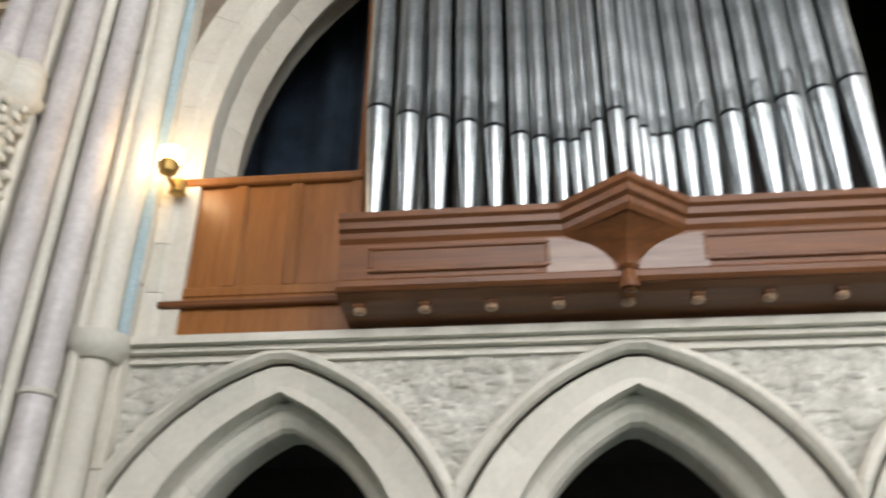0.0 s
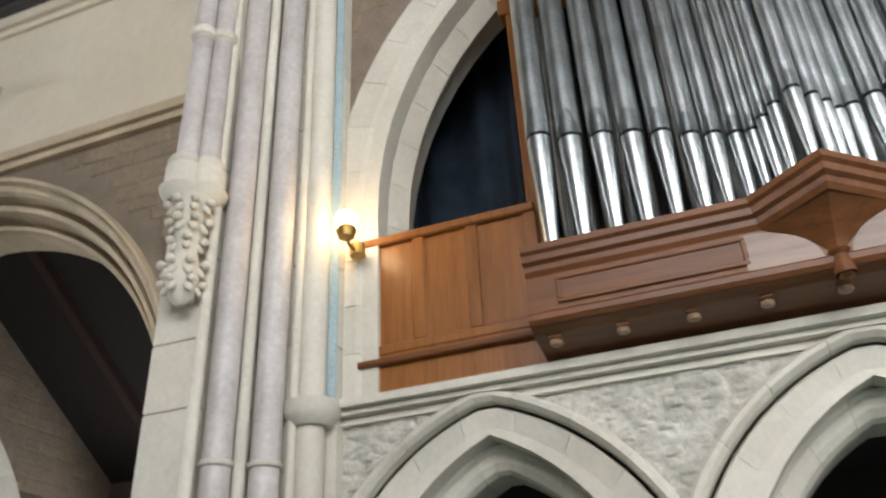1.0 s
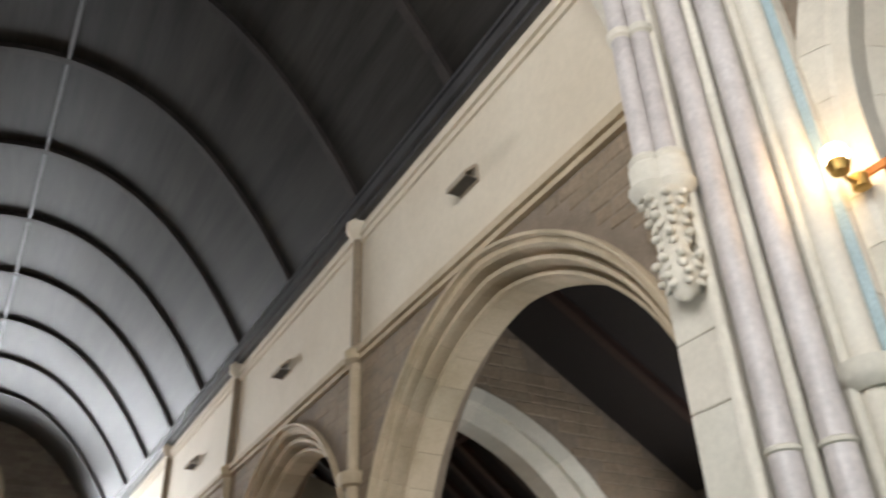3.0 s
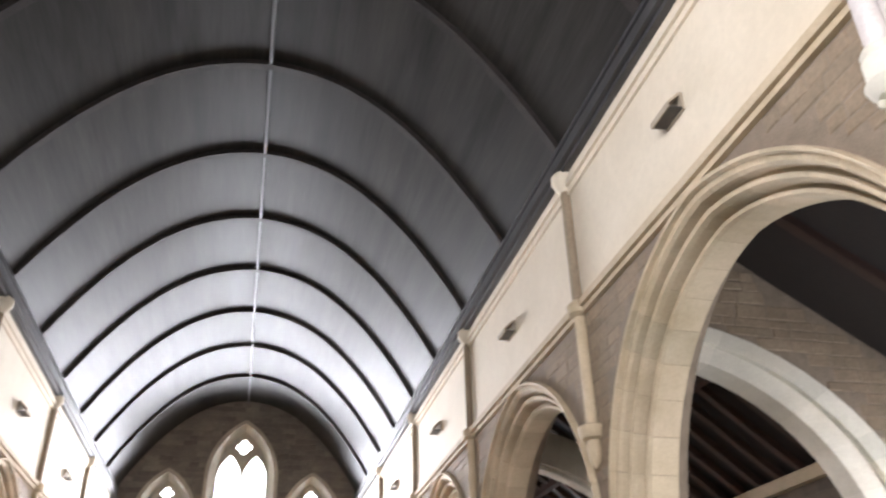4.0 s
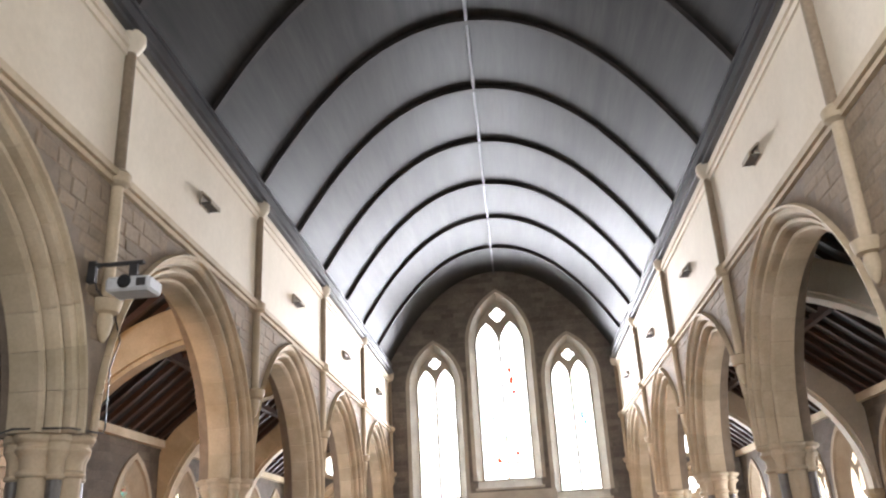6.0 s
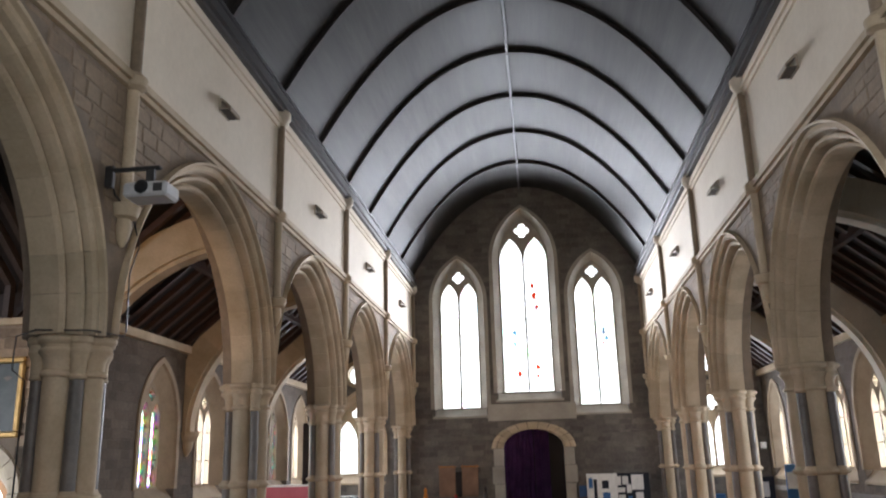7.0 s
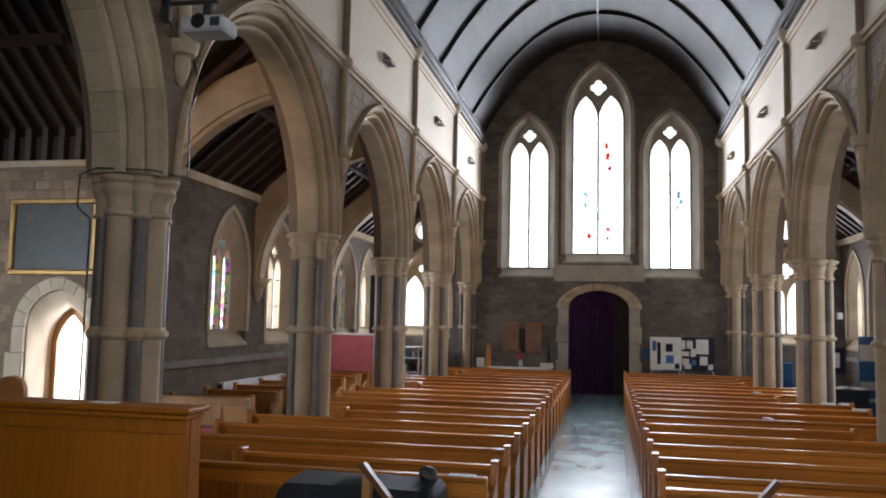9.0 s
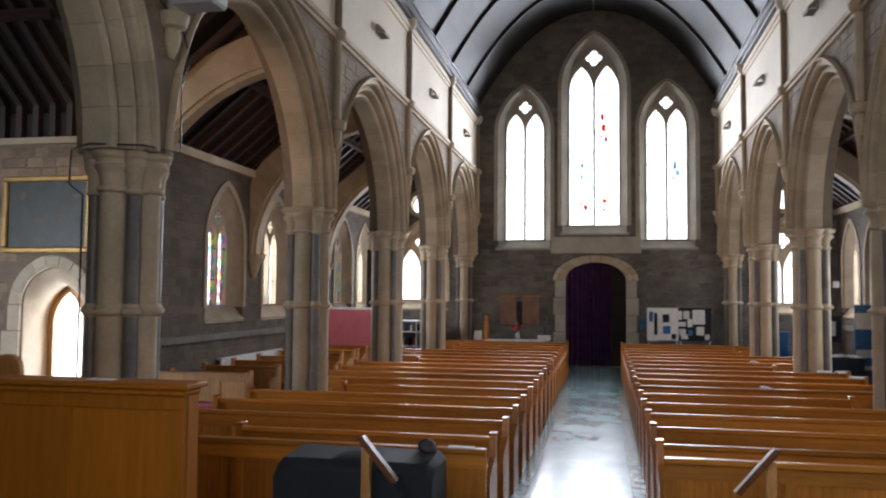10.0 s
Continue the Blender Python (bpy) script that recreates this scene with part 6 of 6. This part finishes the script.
for z in (0.1, 0.55, 1.0, 1.35):
    part("shelf", B(-0.8, -0.2, z, 0.8, 0.2, z + 0.03), M_WHITE, shelf)
for x in (-0.8, 0.0, 0.77):
    part("upright", B(x, -0.2, 0, x + 0.03, 0.2, 1.38), M_WHITE, shelf)
for k in range(22):
    z = (0.13, 0.58, 1.03)[k % 3]
    x = -0.72 + 0.065 * k
    part("book", B(x, -0.15, z, x + 0.045, 0.12, z + random.uniform(0.18, 0.28)), (M_PAPER, M_BLUE, M_RED, M_NAVY)[k % 4], shelf)
plant = thing("pot_plant", "green plant with yellow flowers in a pot", "plant", "", (-4.75, 23.6, 0))
part("pot", turned(bmesh.new(), [(0.0, 0.1), (0.02, 0.11), (0.3, 0.15), (0.32, 0.16)], 0, 0, 14), M_PALE_BLUE, plant, "", True)
bm = bmesh.new()
for k in range(70):
    a, e, l = random.uniform(0, 6.28), random.uniform(0.5, 1.5), random.uniform(0.3, 0.9)
    p0 = Vector((0, 0, 0.32))
    p1 = p0 + l * Vector((math.cos(a) * math.cos(e), math.sin(a) * math.cos(e), math.sin(e)))
    w2 = Vector((-math.sin(a), math.cos(a), 0)) * 0.035
    mid = (p0 + p1) / 2 + Vector((0, 0, 0.05))
    bm.faces.new([bm.verts.new(q) for q in (p0, mid - w2, p1, mid + w2)])
tagged(part("leaves", bm, M_LEAF, plant), kind="stuff")
for k in range(6):
    b = bmesh.new()
    bmesh.ops.create_icosphere(b, subdivisions=1, radius=0.05, matrix=pose(random.uniform(-0.25, 0.25), random.uniform(-0.25, 0.25), random.uniform(0.8, 1.15)))
    part("bloom", b, M_YELLOW, plant)

banner = thing("roller_banner", "tall blue and white printed banner stand", "banner", "", (6.67, 20.9, 0))
part("sheet", B(-0.30, -0.01, 0.1, 0.30, 0.01, 2.05), M_BLUE, banner)
part("base", B(-0.33, -0.1, 0, 0.33, 0.1, 0.1, 0.01), M_SILVER, banner)
for z0, z1, m in ((1.45, 1.85, M_PAPER), (0.75, 0.95, M_PAPER), (0.45, 0.55, M_PAPER)):
    part("print_block", B(-0.28, -0.016, z0, 0.26, -0.011, z1), m, banner)
rtable = thing("table", "dark cloth-covered table with leaflets in the side aisle", "table", "", (5.65, 20.4, 0))
part("cover", B(-0.7, -0.35, 0.02, 0.7, 0.35, 0.80, 0.02), M_NAVY, rtable)
for k in range(9):
    lf = tagged(new("leaflet"), "white leaflet lying on the dark table", "leaflet", "leaflets")
    lf.location = (5.65 + random.uniform(-0.6, 0.6), 20.4 + random.uniform(-0.28, 0.28), 0.80)
    lf.rotation_euler = (0, 0, random.uniform(-1, 1))
    part("sheet", B(-0.1, -0.07, 0, 0.1, 0.07, 0.008 + 0.004 * k), M_PAPER, lf)
stand = thing("display_stand", "dark display stand with a white notice", "stand", "", (5.9, 21.4, 0))
part("board", B(-0.3, -0.02, 1.1, 0.3, 0.02, 1.75), M_NAVY, stand)
part("notice", B(-0.13, -0.026, 1.25, 0.16, -0.021, 1.62), M_PAPER, stand)
part("pole", B(-0.02, -0.02, 0, 0.02, 0.02, 1.1), M_IRON, stand)
part("foot", B(-0.2, -0.2, 0, 0.2, 0.2, 0.02), M_IRON, stand)
desk2 = thing("blue_chair", "blue upholstered chair by the end of the aisle", "chair", "", (5.2, 23.6, 0))
part("seat", B(-0.25, -0.25, 0.42, 0.25, 0.25, 0.5, 0.02), M_BLUE, desk2)
part("backrest", B(-0.25, 0.2, 0.55, 0.25, 0.26, 1.25, 0.02), M_BLUE, desk2)
for x in (-0.22, 0.19):
    for y in (-0.22, 0.2):
        part("leg", B(x, y, 0, x + 0.03, y + 0.03, 0.42), M_IRON, desk2)
# flat dark sheet on the wall face paints the shade of a recess
shutter = struct(part("door_3", slab(bmesh.new(), lancet(21.0, 1.7, 0.02, 4.1, 1.7), [], lambda s, z, d: (AW - d, s, z), 0.0, 0.05), M_RIB), "dark sheet on the aisle wall, shade of a pointed recess")
b = bmesh.new()
o1, i1 = lancet(21.0, 1.95, 0.02, 4.25, 1.8), lancet(21.0, 1.7, 0.02, 4.1, 1.7)
slab(b, o1 + i1[::-1], [], lambda s, z, d: (AW - d, s, z), 0.0, 0.1)
part("surround", b, M_STONE, shutter)

# bright lawn outside the side door
struct(part("ground", B(-16, 11.1, -0.1, -8.2, 24, 0.0), M_LAWN), "sunlit grass outside the side door")


# ---- rubble stones, last ----
def stone_rows(s0, s1, z0, z1, keep):
    """Sizes of rubble stones in rough courses: (s, z, width, height)."""
    out = []
    z = z0
    while z < z1 - 0.06:
        h = min(random.uniform(0.11, 0.19), z1 - z)
        s = s0 - random.uniform(0, 0.2)
        while s < s1:
            w = random.uniform(0.16, 0.46)
            e = min(s + w, s1)
            b = max(s, s0)
            if e - b > 0.07 and all(keep(q, r) for q in (b, (b + e) / 2, e) for r in (z, z + h)):
                out.append((b, z, e - b, h))
            s += w
        z += h
    return out


def stone_mesh(bm, put, s, z, w, h):
    g = 0.005
    e = 0.018
    d = random.uniform(0.004, 0.010)
    q0 = [(s + g, z + g), (s + w - g, z + g), (s + w - g, z + h - g), (s + g, z + h - g)]
    q1 = [(s + g + e, z + g + e * 0.7), (s + w - g - e, z + g + e * 0.7), (s + w - g - e, z + h - g - e * 0.7), (s + g + e, z + h - g - e * 0.7)]
    jit = [(random.uniform(-0.008, 0.008), random.uniform(-0.008, 0.008)) for _ in range(4)]
    a = [bm.verts.new(put(p + j[0], r + j[1], 0.0)) for (p, r), j in zip(q0, jit)]
    b = [bm.verts.new(put(p + j[0], r + j[1], d + random.uniform(-0.004, 0.004))) for (p, r), j in zip(q1, jit)]
    for i in range(4):
        bm.faces.new((a[i], a[(i + 1) % 4], b[(i + 1) % 4], b[i]))
    bm.faces.new(b)


def over_arches(q, r):
    for a, b in BAYS:
        if a <= q <= b:
            hw, hr = arc_dims(a, b)
            t = arch_height(hw + 0.29, hr + 0.36, q - (a + b) / 2)
            return r > CAP + (t if t else 0.0) + 0.02
    return True


for sx, side in ((1, "north"), (-1, "south")):
    wall = bpy.data.objects["wall_arcade_" + side]
    put = lambda s, z, d: (sx * (W - 0.376 - d), s, z)
    rest = bmesh.new()
    for s, z, w, h in stone_rows(1.3, YW, 4.0, 6.12, over_arches):
        if s < 9.5:
            b = bmesh.new()
            stone_mesh(b, put, s, z, w, h)
            part("stone", b, M_RUBBLE, wall)
        else:
            stone_mesh(rest, put, s, z, w, h)
    tagged(part("stones", rest, M_RUBBLE_ISLE, wall), kind="stuff")
tw_wall = bpy.data.objects["wall_transept_west"]


def clear_of_door(q, r):
    t = arch_height(0.78, 0.8, q + 8.03)
    return not (abs(q + 8.03) < 0.8 and r < 2.0 + (t or 0.0))


M_SAND = grain("brown_sandstone", (0.20, 0.145, 0.10), (0.36, 0.27, 0.19), 3, 26, 0.92, 0.6, "object", 0.25)
for s, z, w, h in stone_rows(-9.6, -7.1, 0.3, 4.48, clear_of_door):
    b = bmesh.new()
    stone_mesh(b, lambda p, r, d: (p, 10.299 - d, r), s, z, w, h)
    part("stone", b, M_SAND, tw_wall)
chancel_wall = bpy.data.objects["wall_chancel_north"]


def off_chamber(q, r):
    return math.hypot(q - OC, r - CH_Z) > CH_A + 0.48


ARC_R = CH_A + 0.46
bed = [(OC + ARC_R * math.cos(t), CH_Z + ARC_R * math.sin(t)) for t in np.linspace(math.acos((0.295 - OC) / ARC_R), math.acos((-1.62 - OC) / ARC_R), 12)] + [(-1.62, 9.5), (0.295, 9.5)]
part("mortar_bed", slab(bmesh.new(), bed, [], cw, -0.004, 0.0), M_MORTAR, chancel_wall)
for s, z, w, h in stone_rows(-1.6, 0.29, 6.2, 9.5, off_chamber):
    b = bmesh.new()
    stone_mesh(b, lambda p, r, d: (OX - 0.005 - d, p, r), s, z, w, h)
    part("stone", b, M_RUBBLE, chancel_wall)


def over_half(q, r):
    k = (q - 4.3) / 3.15
    return r > 3.5 + 2.62 * math.sqrt(max(0.0, 1 - k * k)) and r < 7.8 - (q - 4.45) * 0.63


for s, z, w, h in stone_rows(4.55, 8.55, 3.8, 7.8, over_half):
    b = bmesh.new()
    stone_mesh(b, lambda p, r, d: (p, PY[0] - 0.141 - d, r), s, z, w, h)
    part("stone", b, M_RUBBLE, chapel_wall)
